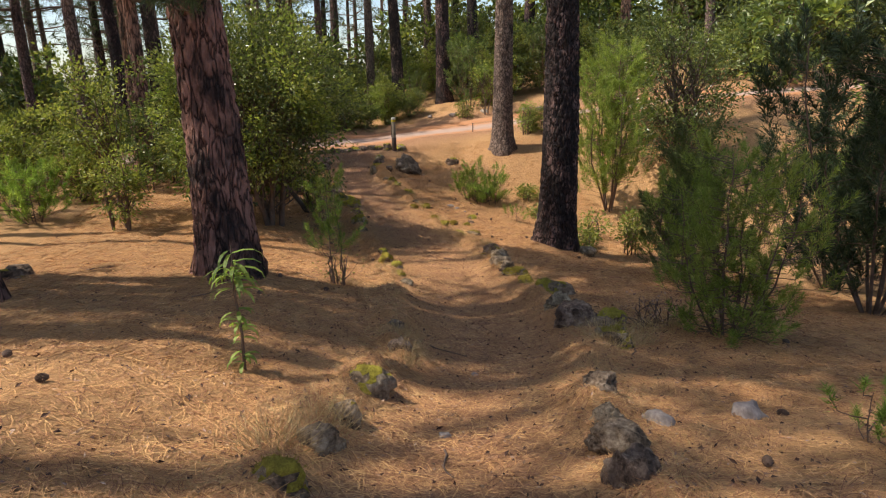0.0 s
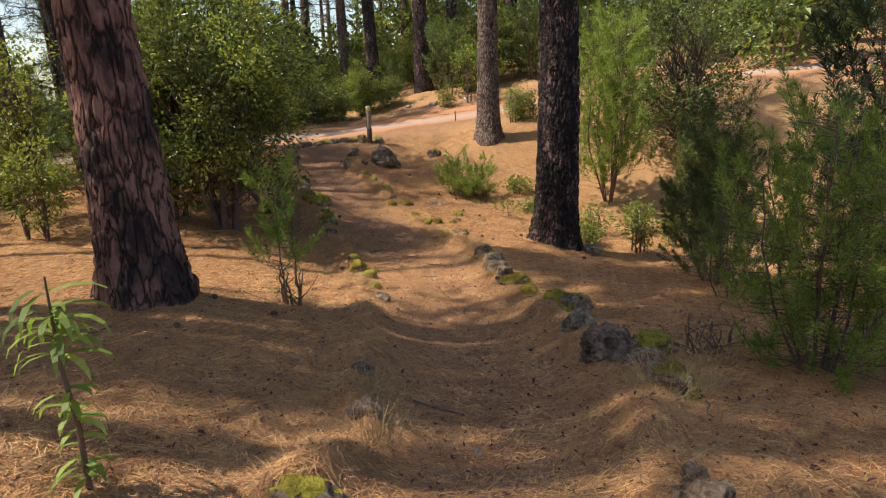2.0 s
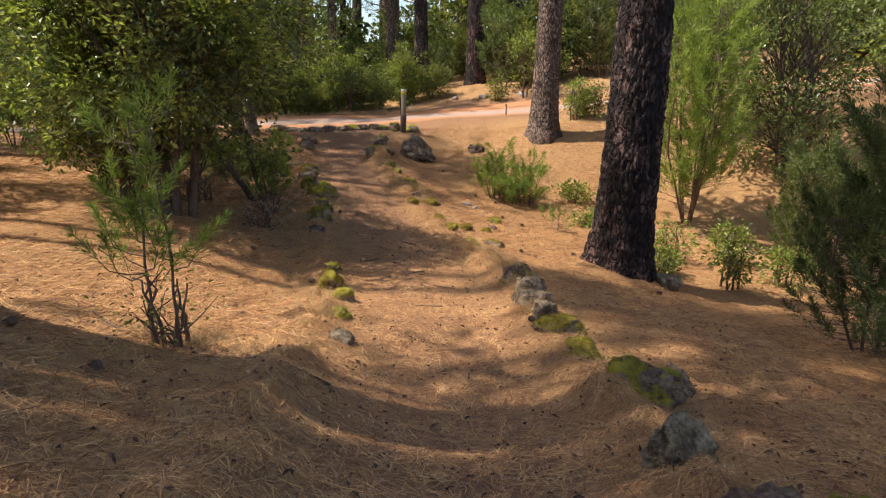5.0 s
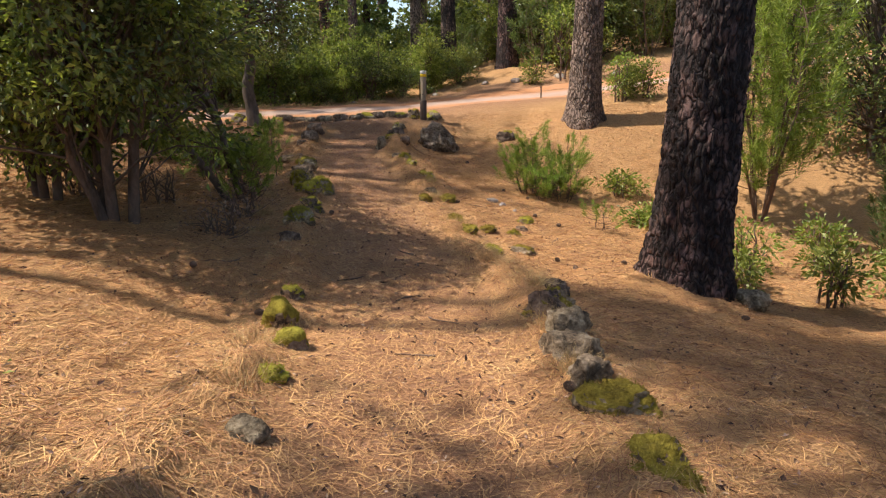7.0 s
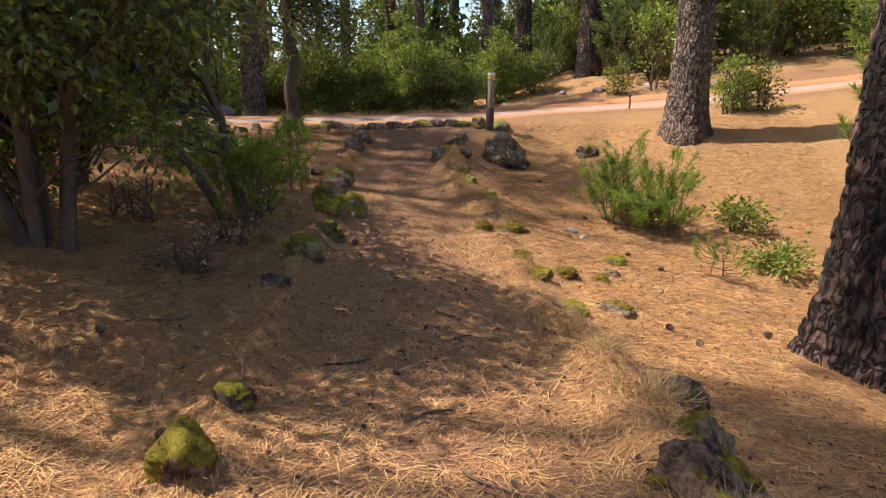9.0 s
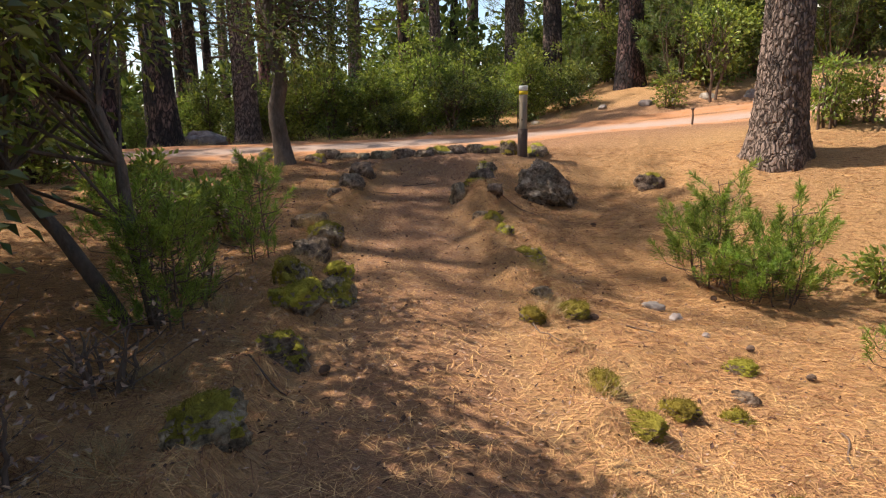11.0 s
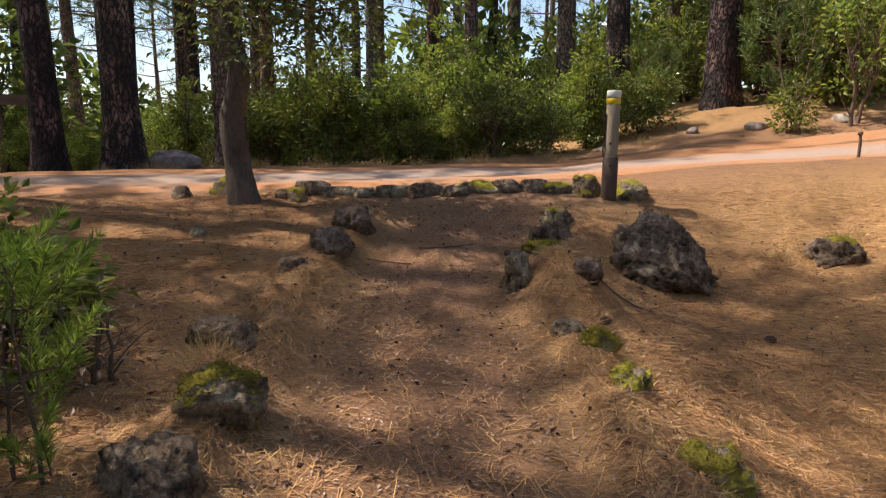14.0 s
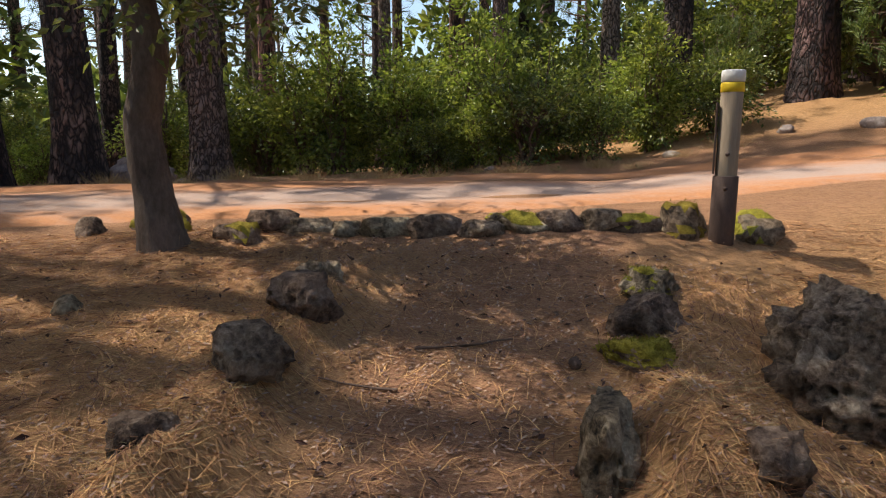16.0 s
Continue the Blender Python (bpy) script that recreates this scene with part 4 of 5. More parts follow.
heath("heath_tree", 6.0, 8.6, 5.0, 1.6, 74, "tall dark heath tree with deep shade put into its green", "small tree", MAT_HEATH_SHADED, 460, 90, 10, 0.12, 0.03, "eastern heaths", 0.4, 0.6, width=0.018)
heath("heath_tree", 7.6, 12.2, 4.2, 1.5, 75, "tall dark heath tree with deep shade put into its green", "small tree", MAT_HEATH_SHADED, 380, 90, 9, 0.1, 0.03, "eastern heaths", 0.4, 0.6, width=0.014)
heath("heath_tree", 4.7, 18.3, 5.0, 1.5, 76, "tall olive-green heath with brown lower twigs", "small tree", MAT_HEATH_BRIGHT, 520, 80, 11, 0.1, 0.12, "eastern heaths", 0.35, 0.55, width=0.015)
leafy("evergreen_tree", 7.4, 20.3, 5.2, 1.9, 77, "dark leafy evergreen below the track", "small tree", MAT_LEAF_DARK, 170, 60, 0.11, 4, 0.0, group="dark evergreens", bark=MAT_SMOOTH)
heath("heath_tree", 6.4, 16.6, 2.4, 1.0, 78, "dark heath in the hollow", "small tree", MAT_HEATH, 260, 80, 8, 0.09, 0.03, "eastern heaths", 0.3, 0.5, width=0.014)
heath("heath_shrub", 10.8, 17.6, 1.2, 0.8, 79, "olive-green heath on the bank below the track", "shrub", MAT_HEATH_BRIGHT, 240, 80, 8, 0.1, 0.05, "eastern heaths", 0.3, 0.5, width=0.015)
heath("heath_shrub", 0.72, 18.4, 1.35, 0.4, 81, "bright green young heath with a tall spire", "shrub", MAT_HEATH_BRIGHT, 95, 90, 7, 0.065, 0.03, "bright heaths", 1.1, 0.32, width=0.009)
heath("heath_shrub", 1.35, 18.2, 1.1, 0.36, 82, "bright green young heath", "shrub", MAT_HEATH_BRIGHT, 85, 90, 7, 0.065, 0.03, "bright heaths", 0.8, 0.32, width=0.009)
heath("heath_shrub", 1.02, 18.1, 0.55, 0.4, 83, "low bright green heath", "shrub", MAT_HEATH_BRIGHT, 70, 90, 6, 0.05, 0.05, "bright heaths", 0.3, 0.28)
heath("heath_shrub", 2.5, 3.3, 0.4, 0.25, 88, "small bright green seedling on the needles", "plant", MAT_HEATH_BRIGHT, 22, 80, 4, 0.05, 0.1, "bright heaths", 0.3, 0.25)
heath("heath_shrub", 1.8, 16.6, 0.42, 0.16, 84, "tiny bright green heath seedling", "plant", MAT_HEATH_BRIGHT, 16, 70, 3, 0.045, 0.2, "bright heaths", 0.5, 0.3)
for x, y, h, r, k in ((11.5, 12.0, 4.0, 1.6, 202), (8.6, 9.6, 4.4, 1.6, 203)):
    heath("heath_tree", x, y, h, r, k, "dense dark heath tree in the hollow, its green darkened for shade", "small tree", MAT_HEATH_SHADED, 320, 80, 9, 0.11, 0.03, "eastern heaths", 0.35, 0.6, width=0.016)
for kind, x, y, size in ((airy, 6.2, 22.6, 1.3), (dusky, 12.8, 17.5, 1.6), (airy, 14.5, 19.5, 1.0), (sunny, 3.1, 23.3, 0.45)):
    shrub_copy(kind, x, y, size, 60 * x)
# left of the footpath's upper half
heath("heath_shrub", -3.36, 16.66, 0.98, 0.16, 85, "upright green heath beside the mossy stones", "shrub", MAT_HEATH_BRIGHT, 46, 110, 3, 0.05, 0.1, "path heaths", 0.5, 0.3)
heath("heath_shrub", -3.0, 14.95, 0.82, 0.28, 86, "green heath bush beside the footpath", "shrub", MAT_HEATH_BRIGHT, 66, 110, 5, 0.05, 0.1, "path heaths", 0.3, 0.3)
heath("heath_shrub", -4.0, 15.9, 0.75, 0.4, 87, "low green heath beside the mossy stones", "shrub", MAT_HEATH_BRIGHT, 40, 90, 5, 0.05, 0.1, "path heaths", 0.2, 0.3)
for k, (x, y, h) in enumerate(((-6.5, 18.2, 0.8), (-6.0, 18.6, 0.6), (-5.4, 17.4, 0.55), (-4.5, 16.9, 0.5), (-4.9, 18.0, 0.4), (-7.4, 17.4, 0.8), (-4.3, 17.4, 0.55), (-4.6, 17.9, 0.35))):
    leafy("leafy_plant", x, y, h, 0.32, 90 + k, "low leafy plant with pale green leaves on the bank", "plant", MAT_LEAF_LIGHT, 20, 22, 0.10, 4, 0.1, group="bank plants")
for k, (x, y, h) in enumerate(((2.9, 22.9, 1.2), (3.5, 23.0, 0.9), (1.2, 24.2, 0.0), (2.4, 18.6, 0.4), (3.7, 15.9, 0.7), (4.3, 14.6, 0.9), (4.9, 16.4, 0.8), (3.3, 14.8, 0.5), (2.6, 17.3, 0.32), (5.4, 15.2, 0.7), (0.9, 26.9, 0.8))):
    if h:
        leafy("leafy_plant", x, y, h, 0.3, 110 + k, "small yellow-green plant on the needle slope", "plant", MAT_LEAF_LIGHT, 22, 26, 0.08, 4, 0.05, group="slope plants")


# needle tufts that sprout from the leaning red trunk above head height
def trunk_tufts(x, y, z):
    t = thing("pine_sprig", x, y, "drooping sprig of pine needles sprouting from a trunk", "pine sprig")
    t.location.z = z
    rs = np.random.RandomState(8)
    wood, base, way = [], [], []
    for k in range(12):
        a = rs.rand() * 6.283
        end = np.array([math.cos(a) * 0.75, math.sin(a) * 0.75, 0.35 * rs.rand()]) * (0.5 + 0.5 * rs.rand())
        wood.append(limb((0, 0, -0.1), end, 0.012, 0.004, rs, 0.1, 4, 4))
        for s in range(4):
            c = end * (0.55 + 0.15 * s)
            d = unit(rs.normal(size=(40, 3)) * 0.6 + unit(end) * 0.4 + [0, 0, -0.55])
            base.append(np.repeat(c[None], 40, 0))
            way.append(d)
    base, way = np.concatenate(base), np.concatenate(way)
    v, f = blades(base, way, 0.26 * (0.7 + 0.5 * rs.rand(len(base))), np.full(len(base), 0.006), rs)
    tagged(part("branchwork", mesh_of("branchwork", *joined(wood), MAT_TWIG, True), t), kind="stuff")
    part("foliage", mesh_of("foliage", v, f, MAT_PINE), t)


trunk_tufts(-2.75, 7.5, 2.42)

# dry twiggy growth under the evergreens
for k, (x, y, h) in enumerate(((-3.25, 15.5, 0.5), (-4.4, 16.6, 0.6), (-3.9, 14.3, 0.55), (-2.75, 14.1, 0.4), (-4.7, 13.9, 0.6), (-2.6, 13.2, 0.35), (-3.9, 17.4, 0.45), (2.3, 6.9, 0.4))):
    leafy("dry_brush", x, y, h, 0.4, 160 + k, "dead brown twiggy brush with a few dry leaves", "dry brush", MAT_FALLEN, 34, 5, 0.045, 7, 0.0, group="dry brush")

# ---- stones ----
def stone_mesh(size, seed, material, pits=0.05, sub=3, flat=1.0, craggy=0.7):
    """A rough lava stone of that length, width and height."""
    bm = bmesh.new()
    bmesh.ops.create_icosphere(bm, subdivisions=sub, radius=0.5)
    o = Vector((seed * 3.7, seed * 1.3, seed * 2.1))
    rs = np.random.RandomState(seed)
    cuts = [(Vector(rs.normal(size=3)).normalized(), 0.3 + 0.16 * rs.rand()) for k in range(9)]
    for v in bm.verts:
        p = v.co.normalized()
        n = 0.2 * noise.noise(p * 1.2 + o) + 0.15 * noise.noise(p * 2.7 + o) + 0.1 * noise.noise(p * 6 + o) + 0.07 * noise.noise(p * 14 + o)
        d = noise.voronoi(p * 3.2 + o)[0]
        n += 0.22 * min(0.35, d[1] - d[0]) - 0.03
        e = noise.voronoi(p * 8 + o)[0][0]
        q = p * 0.5
        for way, far in cuts:
            q -= way * max(0.0, q.dot(way) - far) * 0.9
        q = q * (1 + 1.5 * n * craggy) * (1 - pits * max(0, 0.42 - e) * 3)
        q.z = min(q.z, 0.42 * flat + 0.12 * n)
        v.co = Vector((q.x * size[0], q.y * size[1], q.z * size[2]))
    me = bpy.data.meshes.new("stone")
    for f in bm.faces:
        f.smooth = True
    bm.to_mesh(me)
    bm.free()
    me.materials.append(material)
    return me


def moss_mesh(source, seed, cover):
    """A soft cap of moss over the stone's upper faces."""
    bm = bmesh.new()
    bm.from_mesh(source)
    bm.normal_update()
    o = Vector((seed, seed * 0.7, 4))
    out = [f for f in bm.faces if f.normal.z + 1.3 * noise.noise(f.calc_center_median() * 7 + o) < 1.2 - cover]
    bmesh.ops.delete(bm, geom=out, context="FACES")
    rim = {v for e in bm.edges if e.is_boundary for v in e.verts}
    for v in bm.verts:
        v.co += v.normal * (0.002 if v in rim else 0.016 + 0.02 * abs(noise.noise(v.co * 25 + o)))
    rs = np.random.RandomState(seed)
    faces = list(bm.faces)
    for f in faces:
        f.smooth = True
        for j in range(2):
            c, n = f.calc_center_median(), f.normal
            w = Vector(rs.normal(size=3)) * 0.6 + n
            e = w.cross(Vector(rs.normal(size=3))).normalized() * 0.003
            c = c + Vector(rs.normal(size=3)) * 0.008
            bm.faces.new([bm.verts.new(c - e), bm.verts.new(c + e), bm.verts.new(c + w.normalized() * (0.012 + 0.016 * rs.rand()))])
    me = bpy.data.meshes.new("moss")
    bm.to_mesh(me)
    bm.free()
    me.materials.clear()
    me.materials.append(MAT_MOSS)
    return me


STONES = [0]


def stone(x, y, length, width, height, moss=0.0, turn=None, bury=0.5, material=None, label="", group="stones along the path", sub=3, pits=0.3, name="stone"):
    STONES[0] += 1
    k = STONES[0]
    me = stone_mesh((length * 1.08, width * 1.08, height * 1.35), k, material or MAT_ROCK, pits, sub)
    ob = new(name, me)
    ob.matrix_basis = pose(x, y, gz(x, y) + height * (0.48 - bury), 0, 0, turn if turn is not None else 77 * k)
    if moss:
        tagged(part("moss", moss_mesh(me, k, moss), ob, "yellow-green moss"), kind="stuff")
        label = label or "rough dark lava stone capped with yellow-green moss at the path's edge"
    return tagged(ob, label or "rough grey-brown lava stone half sunk at the path's edge", "stone", group)


# right edge of the lower path: x, y, length, width, height, moss
for row in ((0.86, 2.75, 0.3, 0.26, 0.3, 0), (0.92, 3.15, 0.34, 0.24, 0.24, 0), (0.95, 3.6, 0.3, 0.2, 0.2, 0), (1.02, 4.0, 0.26, 0.2, 0.16, 0), (1.18, 4.5, 0.14, 0.12, 0.12, 0), (1.6, 5.85, 0.55, 0.4, 0.3, 0.35),
            (1.4, 6.7, 0.5, 0.46, 0.46, 0), (1.85, 6.95, 0.5, 0.42, 0.36, 0.85), (1.62, 6.35, 0.4, 0.32, 0.26, 0), (1.36, 7.6, 0.36, 0.3, 0.28, 0), (1.42, 8.5, 0.5, 0.4, 0.34, 0.7), (1.68, 8.75, 0.25, 0.25, 0.28, 0)):
    stone(*row, sub=4)
for row in ((1.22, 9.3, 0.34, 0.3, 0.18, 0.6), (1.1, 9.9, 0.4, 0.3, 0.2, 0.8), (0.97, 10.15, 0.32, 0.28, 0.24, 0), (0.9, 10.55, 0.42, 0.36, 0.36, 0), (0.9, 10.95, 0.34, 0.3, 0.3, 0), (0.84, 11.35, 0.46, 0.4, 0.42, 0.3), (0.86, 11.85, 0.36, 0.3, 0.24, 0.35), (0.9, 12.55, 0.44, 0.36, 0.24, 0),
            (0.62, 14.45, 0.3, 0.26, 0.2, 0.5), (0.25, 14.1, 0.34, 0.26, 0.12, 0.9), (0.6, 15.8, 0.2, 0.18, 0.12, 0), (-0.1, 14.9, 0.3, 0.3, 0.1, 0.9)):
    stone(*row, bury=0.68, sub=4)
# left edge of the lower path
for row in ((-0.8, 2.6, 0.3, 0.26, 0.22, 0.7), (-0.72, 3.1, 0.28, 0.22, 0.2, 0), (-0.66, 3.5, 0.24, 0.2, 0.2, 0.2), (-0.6, 4.2, 0.34, 0.24, 0.24, 0.45), (-0.45, 5.4, 0.28, 0.2, 0.22, 0), (-0.55, 6.2, 0.18, 0.14, 0.1, 0),
            (-0.63, 9.35, 0.2, 0.18, 0.17, 0), (-0.8, 10.05, 0.22, 0.18, 0.1, 0.6), (-0.9, 10.6, 0.26, 0.22, 0.18, 0.5), (-1.1, 11.0, 0.26, 0.24, 0.28, 0.95), (-1.2, 11.5, 0.2, 0.18, 0.16, 0.3), (-5.3, 7.5, 0.5, 0.4, 0.34, 0.2)):
    stone(*row, bury=0.58)
# left edge of the upper path
for row in ((-1.75, 13.0, 0.22, 0.2, 0.2, 0), (-1.9, 13.75, 0.34, 0.3, 0.2, 0.4), (-2.1, 14.75, 0.34, 0.3, 0.26, 0.6), (-2.36, 15.45, 0.34, 0.3, 0.26, 0.95), (-2.58, 15.8, 0.36, 0.3, 0.3, 0.95), (-2.28, 15.9, 0.3, 0.32, 0.3, 0.3),
            (-2.5, 16.45, 0.3, 0.24, 0.24, 0.9), (-2.9, 16.75, 0.36, 0.34, 0.28, 0), (-3.0, 17.3, 0.36, 0.3, 0.26, 0.6), (-3.35, 17.9, 0.32, 0.24, 0.22, 0), (-3.6, 18.15, 0.42, 0.26, 0.24, 0), (-3.64, 19.0, 0.27, 0.2, 0.16, 0),
            (-3.68, 19.6, 0.36, 0.3, 0.26, 0), (-3.74, 20.15, 0.36, 0.3, 0.28, 0), (-3.92, 20.6, 0.28, 0.26, 0.24, 0)):
    stone(*row, sub=4)
# right edge of the upper path
for row in ((-0.82, 16.7, 0.22, 0.14, 0.12, 0), (0.16, 15.35, 0.26, 0.2, 0.1, 0.95), (0.52, 15.5, 0.2, 0.16, 0.09, 0.95), (-0.3, 15.3, 0.28, 0.22, 0.1, 0.95), (0.65, 16.35, 0.24, 0.2, 0.12, 0.6), (-0.55, 16.65, 0.4, 0.26, 0.12, 0.9), (-0.82, 16.15, 0.2, 0.18, 0.12, 0.95), (-1.05, 17.75, 0.42, 0.3, 0.18, 0.8), (-1.38, 18.3, 0.24, 0.2, 0.18, 0.7), (-1.55, 18.55, 0.2, 0.18, 0.1, 0.9), (-1.73, 18.8, 0.3, 0.2, 0.12, 0),
            (-2.2, 19.55, 0.2, 0.5, 0.34, 0, 10), (-1.72, 19.45, 0.3, 0.2, 0.18, 0), (-2.14, 20.35, 0.32, 0.26, 0.16, 0.95), (-2.11, 20.72, 0.4, 0.3, 0.26, 0), (-2.13, 21.1, 0.36, 0.3, 0.24, 0.2)):
    stone(*row, sub=4)
for x, y, s in ((0.12, 17.45, 0.19), (0.3, 17.25, 0.15), (0.5, 16.9, 0.08), (0.55, 15.5, 0.09), (1.28, 3.65, 0.2), (1.95, 3.85, 0.26), (-0.05, 3.6, 0.09), (0.2, 5.2, 0.07)):
    stone(x, y, s, s * 0.8, s * 0.6, material=MAT_ROCK_PALE, label="small smooth pinkish stone lying on the needles", group="loose stones")
# stones that edge the dirt track
for k, (x, y) in enumerate(((-5.02, 21.75), (-4.7, 21.72), (-4.36, 21.74), (-4.02, 21.78), (-3.66, 21.8), (-3.3, 21.72), (-3.06, 21.86), (-2.78, 21.92), (-2.52, 22.02), (-2.3, 22.08))):
    stone(x, y, 0.4 + 0.1 * math.sin(k * 2.3), 0.26, 0.17 + 0.04 * math.cos(k * 1.7), 0.3 * (k in (6, 9)), turn=10 + 14 * math.sin(k * 5), bury=0.34, label="low dark stone edging the dirt track", group="kerb stones")
for x, y, s, m in ((-6.5, 21.35, 0.3, 0), (-6.1, 21.7, 0.42, 0.5), (-5.75, 21.45, 0.36, 0.7), (-5.05, 21.35, 0.32, 0.6), (-1.98, 22.2, 0.4, 0.6), (-1.5, 22.25, 0.34, 0.6), (-5.3, 20.1, 0.2, 0)):
    stone(x, y, s, s * 0.85, s * 0.75, m, group="stones by the track")
boulder = stone(-1.17, 20.72, 0.78, 0.74, 0.74, 0.0, 20, 0.42, None, "large pitted dark lava boulder in a hollow beside the path", "boulders", 5, 0.3, "boulder")
boulder.matrix_basis = boulder.matrix_basis @ pose(0, 0, 0, 14, -22, 0)
stone(0.22, 21.4, 0.5, 0.4, 0.3, 0.1, 70, 0.45, None, "half-buried dark stone on the needle slope", "boulders", 4)
stone(-10.0, 25.4, 0.95, 0.7, 0.5, 0, 15, 0.25, MAT_ROCK_PALE, "pale angular boulder beside the track", "boulders", 4, 0.03, "boulder")
stone(3.1, 13.9, 0.45, 0.35, 0.25, 0, 15, 0.35, None, "stone at the foot of the blackened pine", "boulders", 4)


for x, y, s in ((-0.6, 27.7, 0.3), (0.4, 27.3, 0.35), (1.0, 27.4, 0.25), (1.7, 27.3, 0.4), (2.6, 27.0, 0.45), (3.3, 26.9, 0.3), (3.9, 26.7, 0.35), (-9.5, 25.0, 0.3), (-8.9, 25.1, 0.2), (-4.6, 26.6, 0.2), (-2.1, 27.1, 0.25)):
    stone(x, y, s, s * 0.7, s * 0.55, bury=0.45, material=MAT_ROCK_PALE, label="pale stone on the bank beyond the track", group="bank stones")


# ---- waymark post ----
def waymark(x, y):
    t = thing("waymark_post", x, y, "round wooden waymark post with white and yellow bands", "post", sink=0.0)
    wood = plain_material("weathered_post", ((0.3, (0.15, 0.11, 0.075)), (0.6, (0.30, 0.235, 0.165)), (0.8, (0.42, 0.35, 0.26))), 4, 0.85, 0.3, 0.004, 50, stretch=(1, 1, 0.12))
    dark = plain_material("rusty_sleeve", ((0.3, (0.05, 0.032, 0.026)), (0.7, (0.13, 0.085, 0.065))), 9, 0.75, 0.3, 0.004, 60, stretch=(1, 1, 0.4))
    white = plain_material("white_band", ((0.3, (0.5, 0.47, 0.42)), (0.7, (0.75, 0.73, 0.68))), 9, 0.7, 0.1, 0.002, 60)
    yellow = plain_material("yellow_band", ((0.3, (0.55, 0.36, 0.01)), (0.7, (0.78, 0.55, 0.03))), 9, 0.6, 0.1, 0.002, 60)

    def ring(name, z0, z1, r, m, label=""):
        z = [z0, z0, z0 + 0.006, z1 - 0.006, z1, z1]
        v, f = tube([(0.01 * a, 0, a) for a in z], [0.001, r - 0.006, r, r, r - 0.006, 0.001], 28)
        part(name, mesh_of(name, v, f, m, True), t, label)
    ring("pole", -0.3, 1.085, 0.068, wood)
    ring("sleeve", -0.25, 0.42, 0.08, dark, "dark rusty sleeve")
    ring("yellow_band", 0.95, 1.015, 0.0715, yellow, "yellow painted band")
    ring("white_band", 1.015, 1.09, 0.0725, white, "white painted band")
    bm = bmesh.new()
    bmesh.ops.create_cube(bm, size=1, matrix=Matrix.Translation((-0.075, -0.02, 0.66)) @ Matrix.Diagonal((0.012, 0.055, 0.46, 1)))
    bmesh.ops.bevel(bm, geom=bm.edges[:], offset=0.004, segments=2, affect="EDGES")
    me = bpy.data.meshes.new("side_plate")
    bm.to_mesh(me)
    bm.free()
    me.materials.append(dark)
    part("side_plate", me, t, "narrow dark plate on the post's side")
    for z in (0.34, 0.56):
        v, f = tube([(0, -0.07, z), (0, -0.086, z), (0, -0.088, z)], [0.014, 0.014, 0.002], 10)
        part("bolt", mesh_of("bolt", v, f, dark, True), t)


waymark(-1.72, 22.05)


def stake(x, y):
    t = thing("stake", x, y, "short thin wooden stake beside the track", "stake")
    part("shaft", mesh_of("shaft", *tube([(0, 0, -0.1), (0.01, 0, 0.2), (0.0, 0, 0.32)], [0.02, 0.018, 0.016], 8), MAT_TWIG, True), t)
    part("head", mesh_of("head", *tube([(0, 0, 0.29), (0, 0, 0.3), (0, 0, 0.335), (0, 0, 0.34)], [0.005, 0.03, 0.03, 0.004], 8), MAT_TWIG, True), t)


stake(1.05, 24.0)


def signboard(x, y, turn):
    t = thing("signboard", x, y, "weathered brown plank sign on a stout wooden post", "sign")
    t.matrix_basis = pose(x, y, gz(x, y) - 0.02, 0, 0, turn)
    wood = plain_material("sign_wood", ((0.3, (0.11, 0.06, 0.04)), (0.6, (0.26, 0.16, 0.11)), (0.8, (0.40, 0.28, 0.21))), 4, 0.85, 0.3, 0.004, 50, stretch=(0.15, 1, 1))
    for name, size, at in (("post", (0.16, 0.14, 1.75), (0, 0, 0.8)), ("board", (1.0, 0.04, 0.2), (0.3, -0.092, 1.42))):
        bm = bmesh.new()
        bmesh.ops.create_cube(bm, size=1, matrix=Matrix.Translation(at) @ Matrix.Diagonal((*size, 1)))
        bmesh.ops.bevel(bm, geom=bm.edges[:], offset=0.01, segments=2, affect="EDGES")
        me = bpy.data.meshes.new(name)
        bm.to_mesh(me)
        bm.free()
        me.materials.append(wood)
        part(name, me, t)


signboard(-13.4, 24.6, 45)
shrub_copy(sunny, -12.4, 24.4, 0.45, 30)
shrub_copy(sunny, -11.7, 25.0, 0.4, 130)
leafy("young_tree", 1.78, 27.01, 2.0, 0.6, 66, "thin young tree with drooping yellow-green leaves above the track", "small tree", MAT_LEAF_LIGHT, 36, 20, 0.11, 2, 0.25)
shrub_copy(airy, 1.15, 28.21, 1.15, 40)


